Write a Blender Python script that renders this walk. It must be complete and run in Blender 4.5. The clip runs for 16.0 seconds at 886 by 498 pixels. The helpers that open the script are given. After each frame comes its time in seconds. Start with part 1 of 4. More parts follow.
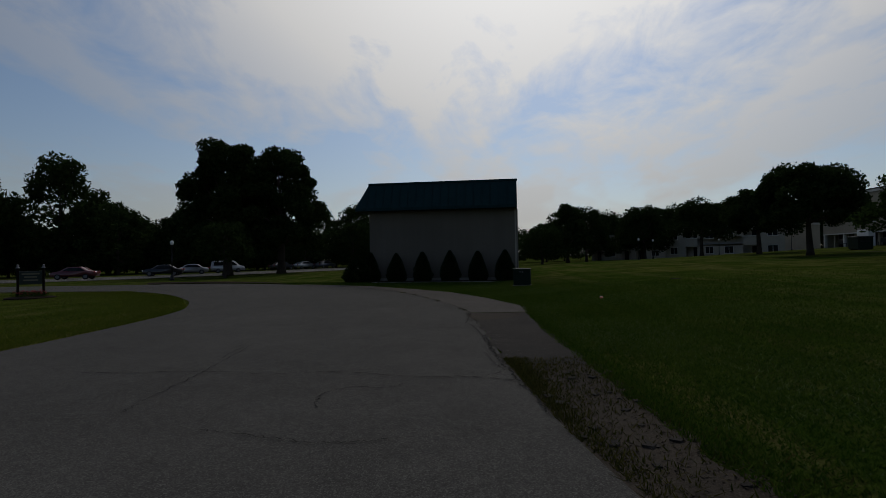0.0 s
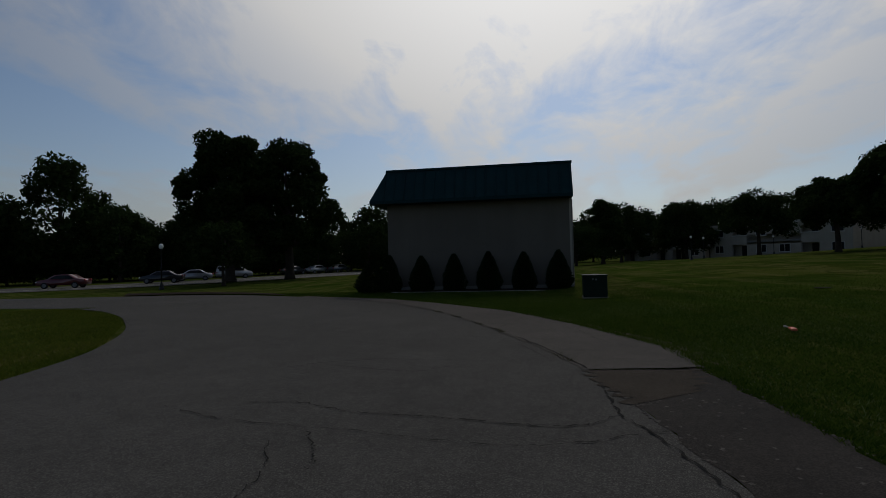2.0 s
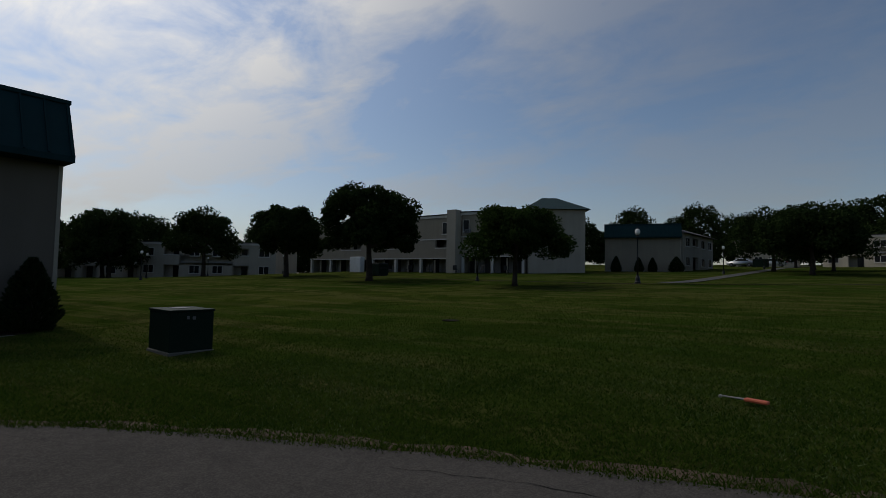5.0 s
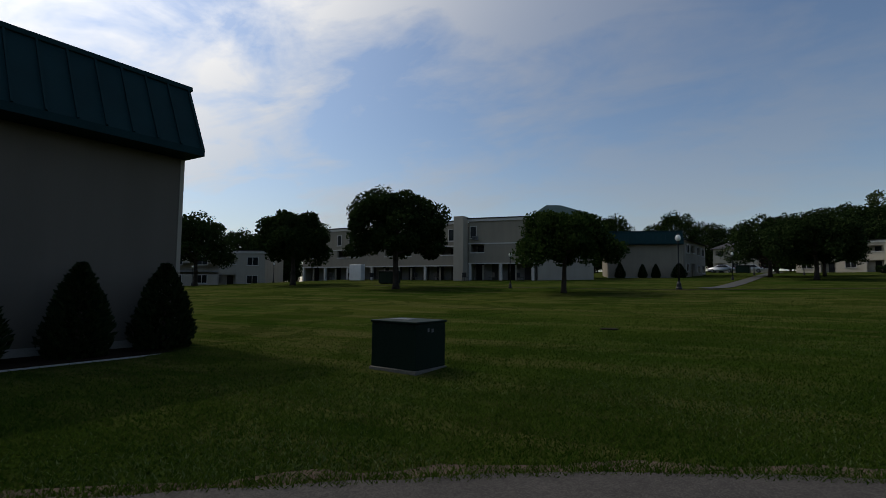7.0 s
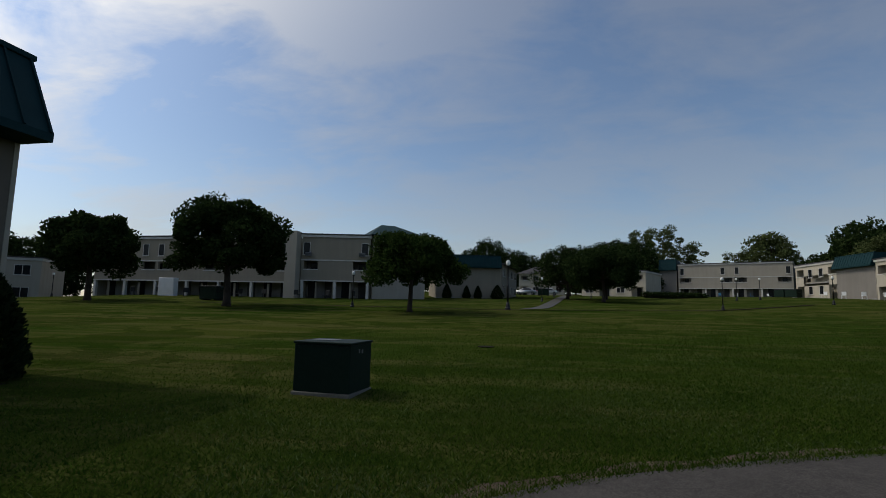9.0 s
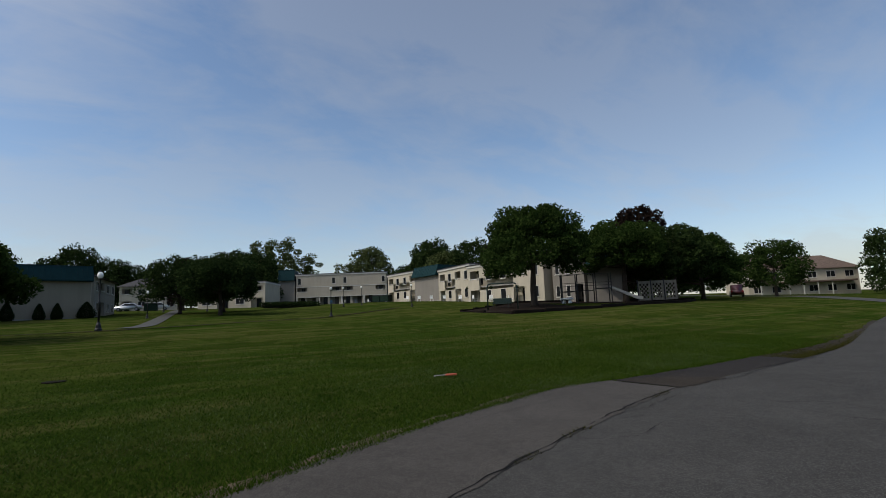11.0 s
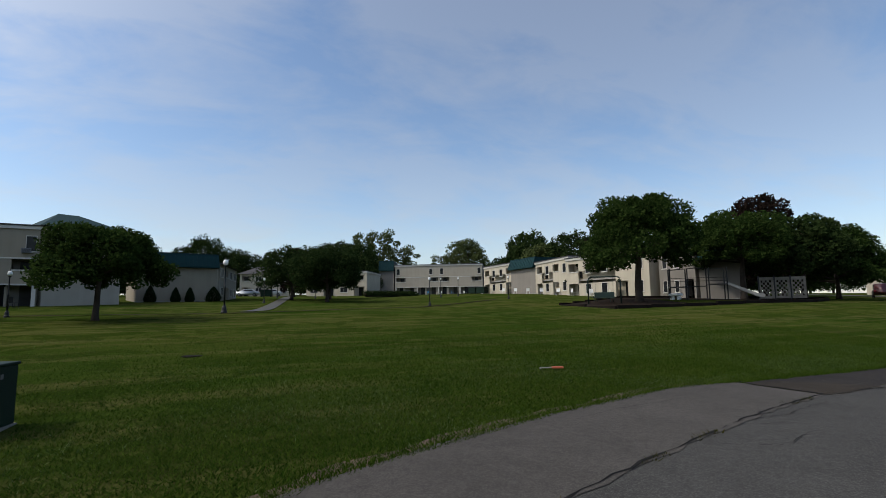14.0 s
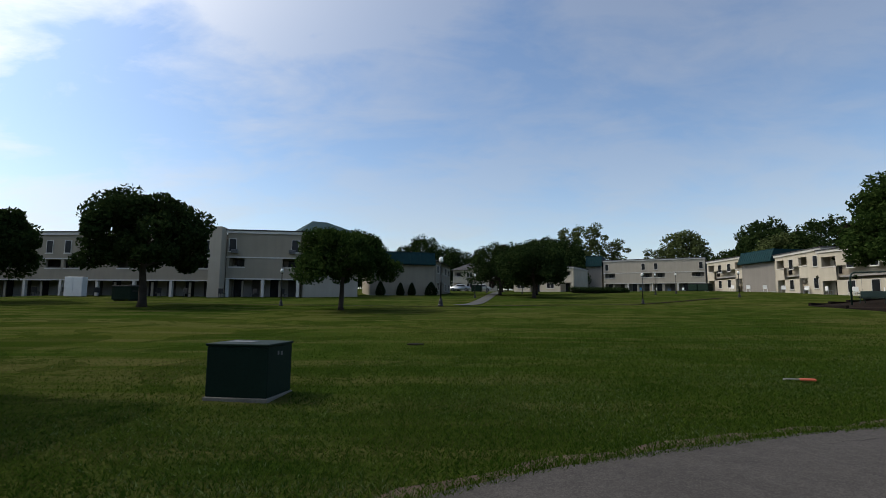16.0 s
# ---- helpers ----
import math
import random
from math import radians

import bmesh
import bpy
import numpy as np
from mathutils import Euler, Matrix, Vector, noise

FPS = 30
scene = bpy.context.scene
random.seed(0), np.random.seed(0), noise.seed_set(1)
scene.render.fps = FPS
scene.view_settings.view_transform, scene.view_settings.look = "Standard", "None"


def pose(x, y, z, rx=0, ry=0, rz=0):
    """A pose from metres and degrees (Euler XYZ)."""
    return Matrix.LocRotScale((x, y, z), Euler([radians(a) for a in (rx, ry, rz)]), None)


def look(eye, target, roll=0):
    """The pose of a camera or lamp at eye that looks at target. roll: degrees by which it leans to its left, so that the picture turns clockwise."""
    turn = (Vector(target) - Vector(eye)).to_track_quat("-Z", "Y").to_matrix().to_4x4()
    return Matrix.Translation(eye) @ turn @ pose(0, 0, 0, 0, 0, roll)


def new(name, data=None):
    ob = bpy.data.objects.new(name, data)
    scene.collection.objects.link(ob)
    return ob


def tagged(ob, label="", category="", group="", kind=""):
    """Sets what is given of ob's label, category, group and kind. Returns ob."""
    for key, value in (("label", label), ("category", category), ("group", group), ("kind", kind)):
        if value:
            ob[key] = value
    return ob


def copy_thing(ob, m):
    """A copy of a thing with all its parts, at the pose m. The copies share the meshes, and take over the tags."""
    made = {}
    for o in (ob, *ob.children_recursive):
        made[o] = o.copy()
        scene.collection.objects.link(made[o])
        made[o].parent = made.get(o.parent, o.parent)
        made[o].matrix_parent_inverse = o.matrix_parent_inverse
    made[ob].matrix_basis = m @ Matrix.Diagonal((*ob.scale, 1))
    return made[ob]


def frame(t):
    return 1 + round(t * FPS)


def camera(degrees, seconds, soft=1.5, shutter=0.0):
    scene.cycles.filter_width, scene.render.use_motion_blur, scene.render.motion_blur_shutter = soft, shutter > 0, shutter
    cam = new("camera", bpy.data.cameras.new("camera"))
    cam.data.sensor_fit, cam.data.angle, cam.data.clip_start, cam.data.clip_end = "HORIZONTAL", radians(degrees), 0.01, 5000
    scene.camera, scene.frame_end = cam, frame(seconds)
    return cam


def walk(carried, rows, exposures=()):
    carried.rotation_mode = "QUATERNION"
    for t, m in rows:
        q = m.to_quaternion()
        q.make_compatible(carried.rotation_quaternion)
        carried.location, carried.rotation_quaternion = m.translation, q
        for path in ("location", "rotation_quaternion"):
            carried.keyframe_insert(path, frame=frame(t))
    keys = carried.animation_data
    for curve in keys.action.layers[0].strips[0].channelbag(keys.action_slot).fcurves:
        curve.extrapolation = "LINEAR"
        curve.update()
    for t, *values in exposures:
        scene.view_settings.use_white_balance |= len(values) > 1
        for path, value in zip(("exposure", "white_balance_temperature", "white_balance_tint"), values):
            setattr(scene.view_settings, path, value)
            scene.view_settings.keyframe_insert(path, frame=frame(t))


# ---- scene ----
cam = camera(81.6, 16.0, 0.6)
PATH = [
    (0, (-0.062, -0.565, 1.227), (-0.161, 1.432, 1.262), -0.9),
    (0.5, (-0.299, 0.764, 1.241), (-0.462, 2.757, 1.278), -1.0),
    (1, (-0.588, 2.006, 1.275), (-0.777, 3.997, 1.306), -1.3),
    (1.5, (-0.904, 3.373, 1.291), (-1.086, 5.364, 1.326), -1.4),
    (2, (-1.195, 4.723, 1.309), (-1.355, 6.716, 1.352), -1.5),
    (2.5, (-1.511, 5.975, 1.323), (-1.491, 7.973, 1.398), -1.5),
    (3, (-1.844, 7.243, 1.434), (-1.341, 9.177, 1.517), -0.8),
    (3.5, (-2.086, 8.506, 1.384), (-1.019, 10.196, 1.474), -0.2),
    (4, (-2.133, 9.907, 1.372), (-0.614, 11.206, 1.456), 0.5),
    (6.5, (-4.101, 15.883, 1.263), (-2.365, 16.869, 1.388), 0.9),
    (7, (-4.308, 16.853, 1.242), (-2.541, 17.779, 1.385), 0.6),
    (7.5, (-4.484, 17.629, 1.21), (-2.678, 18.472, 1.371), 1.0),
    (8, (-4.644, 18.148, 1.203), (-2.817, 18.946, 1.368), 1.0),
    (8.5, (-4.823, 18.428, 1.207), (-2.926, 19.029, 1.406), 1.6),
    (9, (-4.863, 18.392, 1.239), (-2.892, 18.644, 1.464), 1.3),
    (9.5, (-4.971, 18.196, 1.295), (-2.995, 18.014, 1.544), -0.2),
    (10, (-4.993, 18.113, 1.318), (-3.113, 17.48, 1.573), -1.8),
    (12.5, (-4.639, 18.13, 1.241), (-3.074, 16.907, 1.479), -2.1),
    (13, (-4.629, 18.14, 1.234), (-2.972, 17.045, 1.469), -1.7),
    (13.5, (-4.651, 18.187, 1.241), (-2.903, 17.245, 1.473), -1.2),
    (14, (-4.681, 18.232, 1.251), (-2.849, 17.464, 1.482), -0.8),
    (14.5, (-4.697, 18.243, 1.25), (-2.795, 17.668, 1.475), -0.4),
    (15, (-4.703, 18.241, 1.255), (-2.75, 17.866, 1.471), -0.0),
    (15.5, (-4.703, 18.253, 1.246), (-2.724, 18.057, 1.453), 0.3),
    (16, (-4.727, 18.263, 1.252), (-2.738, 18.264, 1.469), 0.5),
]
EXPOSURES = [(0.0, -1.42), (2.0, -1.44), (3.5, -1.45), (6.5, -0.8), (8.0, -0.68), (9.5, -0.45), (10.2, -0.3), (12.5, 0.12), (14.0, 0.15), (16.0, 0.1)]
walk(cam, [(t, look(eye, target, roll)) for t, eye, target, roll in PATH], EXPOSURES)

# ---------------------------------------------------------------- world, sun, exposure
SUN_AZ, SUN_EL = radians(10), radians(47)
sun_dir = Vector((math.sin(SUN_AZ) * math.cos(SUN_EL), math.cos(SUN_AZ) * math.cos(SUN_EL), math.sin(SUN_EL)))
sun_data = bpy.data.lights.new("sun", "SUN")
sun_data.energy, sun_data.angle, sun_data.color = 1.55, radians(0.6), (1.0, 0.93, 0.82)
sun = new("sun", sun_data)
sun.matrix_world = look(sun_dir * 100, (0, 0, 0))


class Nodes:
    """Short hand for node trees."""

    def __init__(self, tree):
        self.tree = tree
        self.tree.nodes.clear()

    def add(self, kind, values=(), operation="", data_type="", blend_type=""):
        node = self.tree.nodes.new(kind)
        if operation:
            node.operation = operation
        if data_type:
            node.data_type = data_type
        if blend_type:
            node.blend_type = blend_type
        for key, value in dict(values).items():
            if isinstance(value, bpy.types.NodeSocket):
                self.tree.links.new(value, node.inputs[key])
            else:
                node.inputs[key].default_value = value
        return node

    def math(self, op, a, b=0.0):
        return self.add("ShaderNodeMath", {0: a, 1: b}, operation=op).outputs[0]

    def ramp(self, fac, a, b, lo=(0, 0, 0, 1), hi=(1, 1, 1, 1)):
        node = self.add("ShaderNodeValToRGB", {0: fac})
        node.color_ramp.elements[0].position, node.color_ramp.elements[0].color = a, lo
        node.color_ramp.elements[1].position, node.color_ramp.elements[1].color = b, hi
        return node.outputs[0]

    def mix(self, fac, a, b, blend="MIX"):
        return self.add("ShaderNodeMix", {0: fac, 6: a, 7: b}, data_type="RGBA", blend_type=blend).outputs[2]

    def noise(self, vector, scale, detail=4.0, rough=0.55, distortion=0.0):
        return self.add("ShaderNodeTexNoise", {"Vector": vector, "Scale": scale, "Detail": detail, "Roughness": rough, "Distortion": distortion}).outputs[0]


world = bpy.data.worlds.new("world")
scene.world = world
world.use_nodes = True
w = Nodes(world.node_tree)
direction = w.add("ShaderNodeTexCoord").outputs["Generated"]
sky = w.add("ShaderNodeTexSky")
sky.sky_type, sky.sun_disc, sky.sun_elevation, sky.sun_rotation = "NISHITA", False, SUN_EL, SUN_AZ
sky.air_density, sky.dust_density, sky.ozone_density = 1.0, 0.6, 2.0
split = w.add("ShaderNodeSeparateXYZ", {0: direction})
height = w.math("MAXIMUM", split.outputs[2], 0.03)
lift = w.math("ADD", height, 0.22)
flat = w.add("ShaderNodeCombineXYZ", {0: w.math("DIVIDE", split.outputs[0], lift), 1: w.math("DIVIDE", split.outputs[1], lift), 2: 0.3}).outputs[0]
streaks = w.add("ShaderNodeMapping", {"Vector": flat, "Rotation": (0, 0, -0.2), "Scale": (1.2, 0.78, 1.0), "Location": (0.55, 0.2, 0.0)}).outputs[0]
cover = w.noise(streaks, 0.95, 10.0, 0.56, 0.25)
wisps = w.noise(streaks, 3.4, 9.0, 0.6, 0.6)
toward = w.add("ShaderNodeVectorMath", {0: direction, 1: tuple(sun_dir)}, operation="DOT_PRODUCT").outputs["Value"]
glow = w.math("POWER", w.math("MAXIMUM", toward, 0.0), 4.5)
thick = w.math("ADD", w.math("ADD", w.math("MULTIPLY", cover, 0.72), w.math("MULTIPLY", wisps, 0.28)), w.math("MULTIPLY", glow, 0.16))
cloud = w.ramp(thick, 0.492, 0.592)
low = w.math("SUBTRACT", 1.0, w.math("MINIMUM", w.math("MULTIPLY", height, 3.2), 1.0))
haze = w.math("MULTIPLY", w.math("MULTIPLY", low, low), 0.5)
amount = w.math("MINIMUM", w.math("ADD", w.math("MULTIPLY", cloud, w.math("MINIMUM", w.math("ADD", 0.2, w.math("MULTIPLY", glow, 1.4)), 0.92)), w.math("ADD", haze, w.math("MULTIPLY", glow, 0.22))), 0.95)
bright = w.math("ADD", 4.0, w.math("MULTIPLY", glow, 15.5))
white = w.add("ShaderNodeVectorMath", {0: (1.0, 0.985, 0.965), "Scale": bright}, operation="SCALE").outputs[0]
clear = w.add("ShaderNodeVectorMath", {0: sky.outputs[0], "Scale": w.math("ADD", 1.0, w.math("MULTIPLY", glow, 0.9))}, operation="SCALE").outputs[0]
tone = w.mix(amount, clear, white)
back = w.add("ShaderNodeBackground", {"Color": tone, "Strength": 0.14})
w.tree.links.new(back.outputs[0], w.add("ShaderNodeOutputWorld").inputs[0])


# ---------------------------------------------------------------- materials
def material(name):
    m = bpy.data.materials.new(name)
    m.use_nodes = True
    n = Nodes(m.node_tree)
    return m, n, n.add("ShaderNodeTexCoord").outputs["Object"]


def finish(n, color, rough=0.8, metal=0.0, bump=None, strength=0.3, distance=0.02, spec=0.5):
    values = {"Base Color": color, "Roughness": rough, "Metallic": metal, "Specular IOR Level": spec}
    if bump is not None:
        values["Normal"] = n.add("ShaderNodeBump", {"Strength": strength, "Distance": distance, "Height": bump}).outputs[0]
    shader = n.add("ShaderNodeBsdfPrincipled", values)
    n.tree.links.new(shader.outputs[0], n.add("ShaderNodeOutputMaterial").inputs[0])
    return shader


def rgb(c):
    return (*c, 1.0)


def plain(name, color, rough=0.7, metal=0.0, scale=6.0, vary=0.25, spec=0.5):
    """A painted or moulded surface with faint blotches and grain."""
    m, n, at = material(name)
    big, fine = n.noise(at, scale * 0.3, 3.0), n.noise(at, scale * 8, 4.0)
    f = n.math("ADD", n.math("MULTIPLY", big, 0.6), n.math("MULTIPLY", fine, 0.4))
    dark = tuple(c * (1 - vary) for c in color)
    light = tuple(min(1, c * (1 + vary)) for c in color)
    finish(n, n.ramp(f, 0.3, 0.7, rgb(dark), rgb(light)), rough, metal, fine, 0.12, 0.01, spec)
    return m


def asphalt_material(name, a, b, speck):
    m, n, at = material(name)
    patches = n.noise(at, 0.35, 4.0, 0.6)
    stains = n.noise(at, 1.7, 5.0, 0.65, 0.8)
    grit = n.add("ShaderNodeTexVoronoi", {"Vector": at, "Scale": 130.0}).outputs["Color"]
    stone = n.add("ShaderNodeSeparateColor", {0: grit}).outputs[0]
    tone = n.mix(n.ramp(n.math("ADD", n.math("MULTIPLY", patches, 0.55), n.math("MULTIPLY", stains, 0.45)), 0.36, 0.64), rgb(a), rgb(b))
    tone = n.mix(n.ramp(n.noise(at, 14.0, 5.0, 0.7), 0.38, 0.7), n.mix(0.28, tone, rgb((0.01, 0.01, 0.01))), tone)
    tone = n.mix(n.math("MULTIPLY", n.ramp(stone, 0.70, 0.97), 0.5), tone, rgb(speck))
    tone = n.mix(n.math("MULTIPLY", n.ramp(stone, 0.28, 0.1), 0.45), tone, rgb(tuple(c * 0.35 for c in a)))
    finish(n, tone, 0.95, 0.0, stone, 0.5, 0.006, 0.08)
    return m


ASPHALT = asphalt_material("asphalt", (0.058, 0.055, 0.050), (0.092, 0.088, 0.080), (0.25, 0.24, 0.22))
APRON = asphalt_material("apron", (0.074, 0.067, 0.059), (0.116, 0.104, 0.092), (0.22, 0.20, 0.18))
PATCH = asphalt_material("patch", (0.026, 0.023, 0.021), (0.052, 0.045, 0.039), (0.10, 0.09, 0.08))
GRAVEL = asphalt_material("gravel", (0.034, 0.027, 0.020), (0.070, 0.056, 0.042), (0.14, 0.12, 0.10))
LOT = asphalt_material("lot", (0.095, 0.092, 0.086), (0.125, 0.12, 0.113), (0.17, 0.17, 0.16))
CRACK = plain("crack", (0.012, 0.011, 0.010), 0.95, spec=0.1)
SOIL = plain("soil", (0.085, 0.062, 0.043), 0.95, scale=9, vary=0.5, spec=0.1)


def lawn_material():
    m, n, at = material("lawn")
    big = n.noise(at, 0.12, 4.0, 0.6, 0.6)
    mid = n.noise(n.add("ShaderNodeMapping", {"Vector": at, "Rotation": (0, 0, 0.35), "Scale": (1.6, 0.16, 1)}).outputs[0], 0.9, 5.0, 0.65)
    fine = n.noise(at, 26.0, 6.0, 0.7)
    tone = n.mix(n.ramp(big, 0.35, 0.68), rgb((0.030, 0.056, 0.008)), rgb((0.066, 0.076, 0.016)))
    tone = n.mix(n.math("MULTIPLY", n.ramp(mid, 0.46, 0.64), 0.75), tone, rgb((0.110, 0.098, 0.034)))
    tone = n.mix(n.math("MULTIPLY", n.ramp(n.noise(at, 0.45, 5.0, 0.65, 1.0), 0.52, 0.36), 0.45), tone, rgb((0.012, 0.028, 0.003)))
    tone = n.mix(n.ramp(fine, 0.3, 0.62), n.mix(0.6, tone, rgb((0.010, 0.020, 0.003))), tone)
    finish(n, tone, 1.0, 0.0, fine, 0.8, 0.05, 0.0)
    return m


LAWN = lawn_material()


def leaf_material(name, a, b, translucent=0.3):
    m, n, at = material(name)
    rand = n.add("ShaderNodeNewGeometry").outputs["Random Per Island"]
    big = n.noise(at, 0.5, 2.0)
    tone = n.ramp(n.math("ADD", n.math("MULTIPLY", rand, 0.6), n.math("MULTIPLY", big, 0.4)), 0.25, 0.8, rgb(a), rgb(b))
    d = n.add("ShaderNodeBsdfPrincipled", {"Base Color": tone, "Roughness": 0.95, "Specular IOR Level": 0.0})
    t = n.add("ShaderNodeBsdfTranslucent", {"Color": tone})
    mixed = n.add("ShaderNodeMixShader", {0: translucent, 1: d.outputs[0], 2: t.outputs[0]})
    n.tree.links.new(mixed.outputs[0], n.add("ShaderNodeOutputMaterial").inputs[0])
    return m


LEAF = leaf_material("leaf", (0.016, 0.033, 0.007), (0.045, 0.070, 0.018))
LEAF_DARK = leaf_material("leaf_dark", (0.014, 0.027, 0.008), (0.036, 0.054, 0.017), 0.2)
LEAF_RED = leaf_material("leaf_red", (0.013, 0.010, 0.008), (0.028, 0.018, 0.014), 0.2)
LEAF_PALE = leaf_material("leaf_pale", (0.045, 0.060, 0.020), (0.10, 0.12, 0.045))
NEEDLE = leaf_material("needle", (0.010, 0.020, 0.008), (0.028, 0.042, 0.016), 0.1)
BLADE = leaf_material("blade", (0.021, 0.048, 0.005), (0.064, 0.096, 0.014), 0.35)
CLOVER = leaf_material("clover", (0.045, 0.075, 0.018), (0.120, 0.150, 0.060), 0.3)
DRY = leaf_material("dry_grass", (0.026, 0.034, 0.007), (0.075, 0.066, 0.020), 0.3)
# Lighter, yellower blades: sun from behind the verge is put into the colour.
VERGE_BACKLIT = leaf_material("verge_grass_backlit", (0.040, 0.066, 0.006), (0.105, 0.115, 0.020), 0.45)
BARK = plain("bark", (0.050, 0.040, 0.032), 0.95, scale=4, vary=0.5, spec=0.1)


def stucco(name, color):
    m, n, at = material(name)
    streak = n.noise(n.add("ShaderNodeMapping", {"Vector": at, "Scale": (2.0, 2.0, 0.15)}).outputs[0], 1.0, 4.0)
    grain = n.noise(at, 60.0, 5.0, 0.7)
    blot = n.noise(at, 0.6, 4.0)
    f = n.math("ADD", n.math("ADD", n.math("MULTIPLY", streak, 0.4), n.math("MULTIPLY", blot, 0.4)), n.math("MULTIPLY", grain, 0.2))
    finish(n, n.ramp(f, 0.3, 0.7, rgb(tuple(c * 0.84 for c in color)), rgb(tuple(c * 1.08 for c in color))), 0.9, 0.0, grain, 0.35, 0.01, 0.2)
    return m


# Near block's wall paint, darkened: its south-side shade is put into the colour.
STUCCO_SHADED = stucco("stucco", (0.145, 0.125, 0.102))
# Paler copy of the same wall paint, for the brighter flats across the lawn.
STUCCO_PALE = stucco("beige", (0.27, 0.236, 0.183))
PATH_STONE = plain("path_stone", (0.050, 0.048, 0.041), 0.95, vary=0.25)
CREAM = stucco("cream", (0.45, 0.40, 0.315))
SIDING = stucco("siding", (0.37, 0.33, 0.268))
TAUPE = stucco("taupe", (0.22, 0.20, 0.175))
WHITE = plain("white_trim", (0.50, 0.475, 0.43), 0.6, vary=0.1)
ROOF_GREEN = plain("roof_green", (0.008, 0.032, 0.036), 0.7, 0.0, vary=0.2, spec=0.1)
ROOF_DARK = plain("roof_dark", (0.045, 0.042, 0.042), 0.9, vary=0.3)
SHINGLE = plain("shingle", (0.115, 0.078, 0.058), 0.95, scale=10, vary=0.35)
BOX_GREEN = plain("box_green", (0.006, 0.017, 0.011), 0.6, vary=0.3, scale=3, spec=0.12)
CONCRETE = plain("concrete", (0.26, 0.25, 0.23), 0.9, vary=0.2)
KERB = plain("kerb", (0.30, 0.285, 0.26), 0.9, vary=0.2)
KERB_OLD = plain("old_concrete", (0.13, 0.12, 0.10), 0.95, vary=0.4)
BLACK_METAL = plain("black_metal", (0.012, 0.012, 0.013), 0.5, 0.3)
GREEN_METAL = plain("green_metal", (0.006, 0.022, 0.016), 0.5, 0.1)
GREY_METAL = plain("grey_metal", (0.14, 0.14, 0.145), 0.6, 0.3)
# Near-black door tone that carries the shade of the arcade recess.
RECESS_SHADE = plain("recess", (0.055, 0.048, 0.042), 0.9)
TIMBER = plain("timber", (0.014, 0.011, 0.009), 0.95, vary=0.5, spec=0.05)
MULCH = plain("mulch", (0.020, 0.014, 0.010), 0.95, scale=14, vary=0.6, spec=0.03)
ORANGE = plain("orange", (0.50, 0.10, 0.04), 0.6, vary=0.1)
RED_FLOWER = plain("red_flower", (0.22, 0.015, 0.018), 0.8, vary=0.3)
RUBBER = plain("rubber", (0.012, 0.012, 0.012), 0.85)
PLASTIC_WHITE = plain("plastic_white", (0.70, 0.70, 0.68), 0.5, vary=0.08)
BLUE = plain("blue_plastic", (0.06, 0.22, 0.38), 0.5, vary=0.1)
SIGN_PAINT = plain("sign_paint", (0.018, 0.024, 0.018), 0.7)
GOLD = plain("gold_letters", (0.16, 0.14, 0.09), 0.7, vary=0.1)


def glassy(name, color, rough=0.08):
    m, n, at = material(name)
    tone = n.ramp(n.noise(at, 0.8, 3.0), 0.35, 0.65, rgb(tuple(c * 0.5 for c in color)), rgb(color))
    finish(n, tone, rough, 0.0, None, spec=0.2)
    return m


PANE = glassy("pane", (0.020, 0.022, 0.024), 0.2)
GLOBE = plain("globe", (0.80, 0.79, 0.74), 0.25, vary=0.05)


def paint(name, color):
    m, n, at = material(name)
    s = finish(n, rgb(color), 0.3, 0.3, None)
    s.inputs["Coat Weight"].default_value = 0.8
    return m


# ---------------------------------------------------------------- builders
def rise(x, y=0.0):
    """The lawn climbs to the east, less so far to the north, and falls a little to the west."""
    up = 0.0485 * min(max(0.0, x - 1.0), 59.0) + 0.035 * min(max(0.0, x - 60.0), 60.0)
    bank = 0.55 * min(1.0, max(0.0, (x - 4) / 15)) * min(1.0, max(0.0, (6 - y) / 18)) * min(1.0, max(0.0, (90 - x) / 40))
    return up * (1.0 - 0.65 * min(1.0, max(0.0, (y - 50.0) / 30.0))) + bank - min(0.011 * max(0.0, -x - 14), 1.0)


FAR = 0.8
SWING = -2.3


def spot(x, y, dz=0.0, turn=0.0, grow=1.0):
    """A pose on the lawn; the plan east of the road is drawn at one scale and turned about the bend of the road."""
    s = FAR if x > 8 else 1.0
    if x > 8:
        east, north = (x + 4.3) * s, (y - 17.86) * s
        c, d = math.cos(radians(SWING)), math.sin(radians(SWING))
        x, y, turn = -4.65 + east * c - north * d, 18.2 + east * d + north * c, turn + SWING
    return pose(x, y, rise(x, y) + dz, 0, 0, turn) @ Matrix.Scale(s * grow, 4)


def plan(points):
    return [tuple(spot(*q).translation.xy) for q in points]


def part(name, bm, mat, parent, label="", smooth=False):
    me = bpy.data.meshes.new(name)
    if smooth:
        for f in bm.faces:
            f.smooth = True
    bm.to_mesh(me)
    bm.free()
    me.materials.append(mat)
    ob = new(name, me)
    if parent is not None:
        ob.parent = parent
    if label:
        ob["label"] = label
    return ob


def shared(name, me, parent, m):
    ob = new(name, me)
    ob.parent = parent
    ob.matrix_basis = m
    return ob


def thing(name, label, category, group="", kind="", m=None):
    ob = tagged(new(name), label, category, group, kind)
    if m is not None:
        ob.matrix_world = m
    return ob


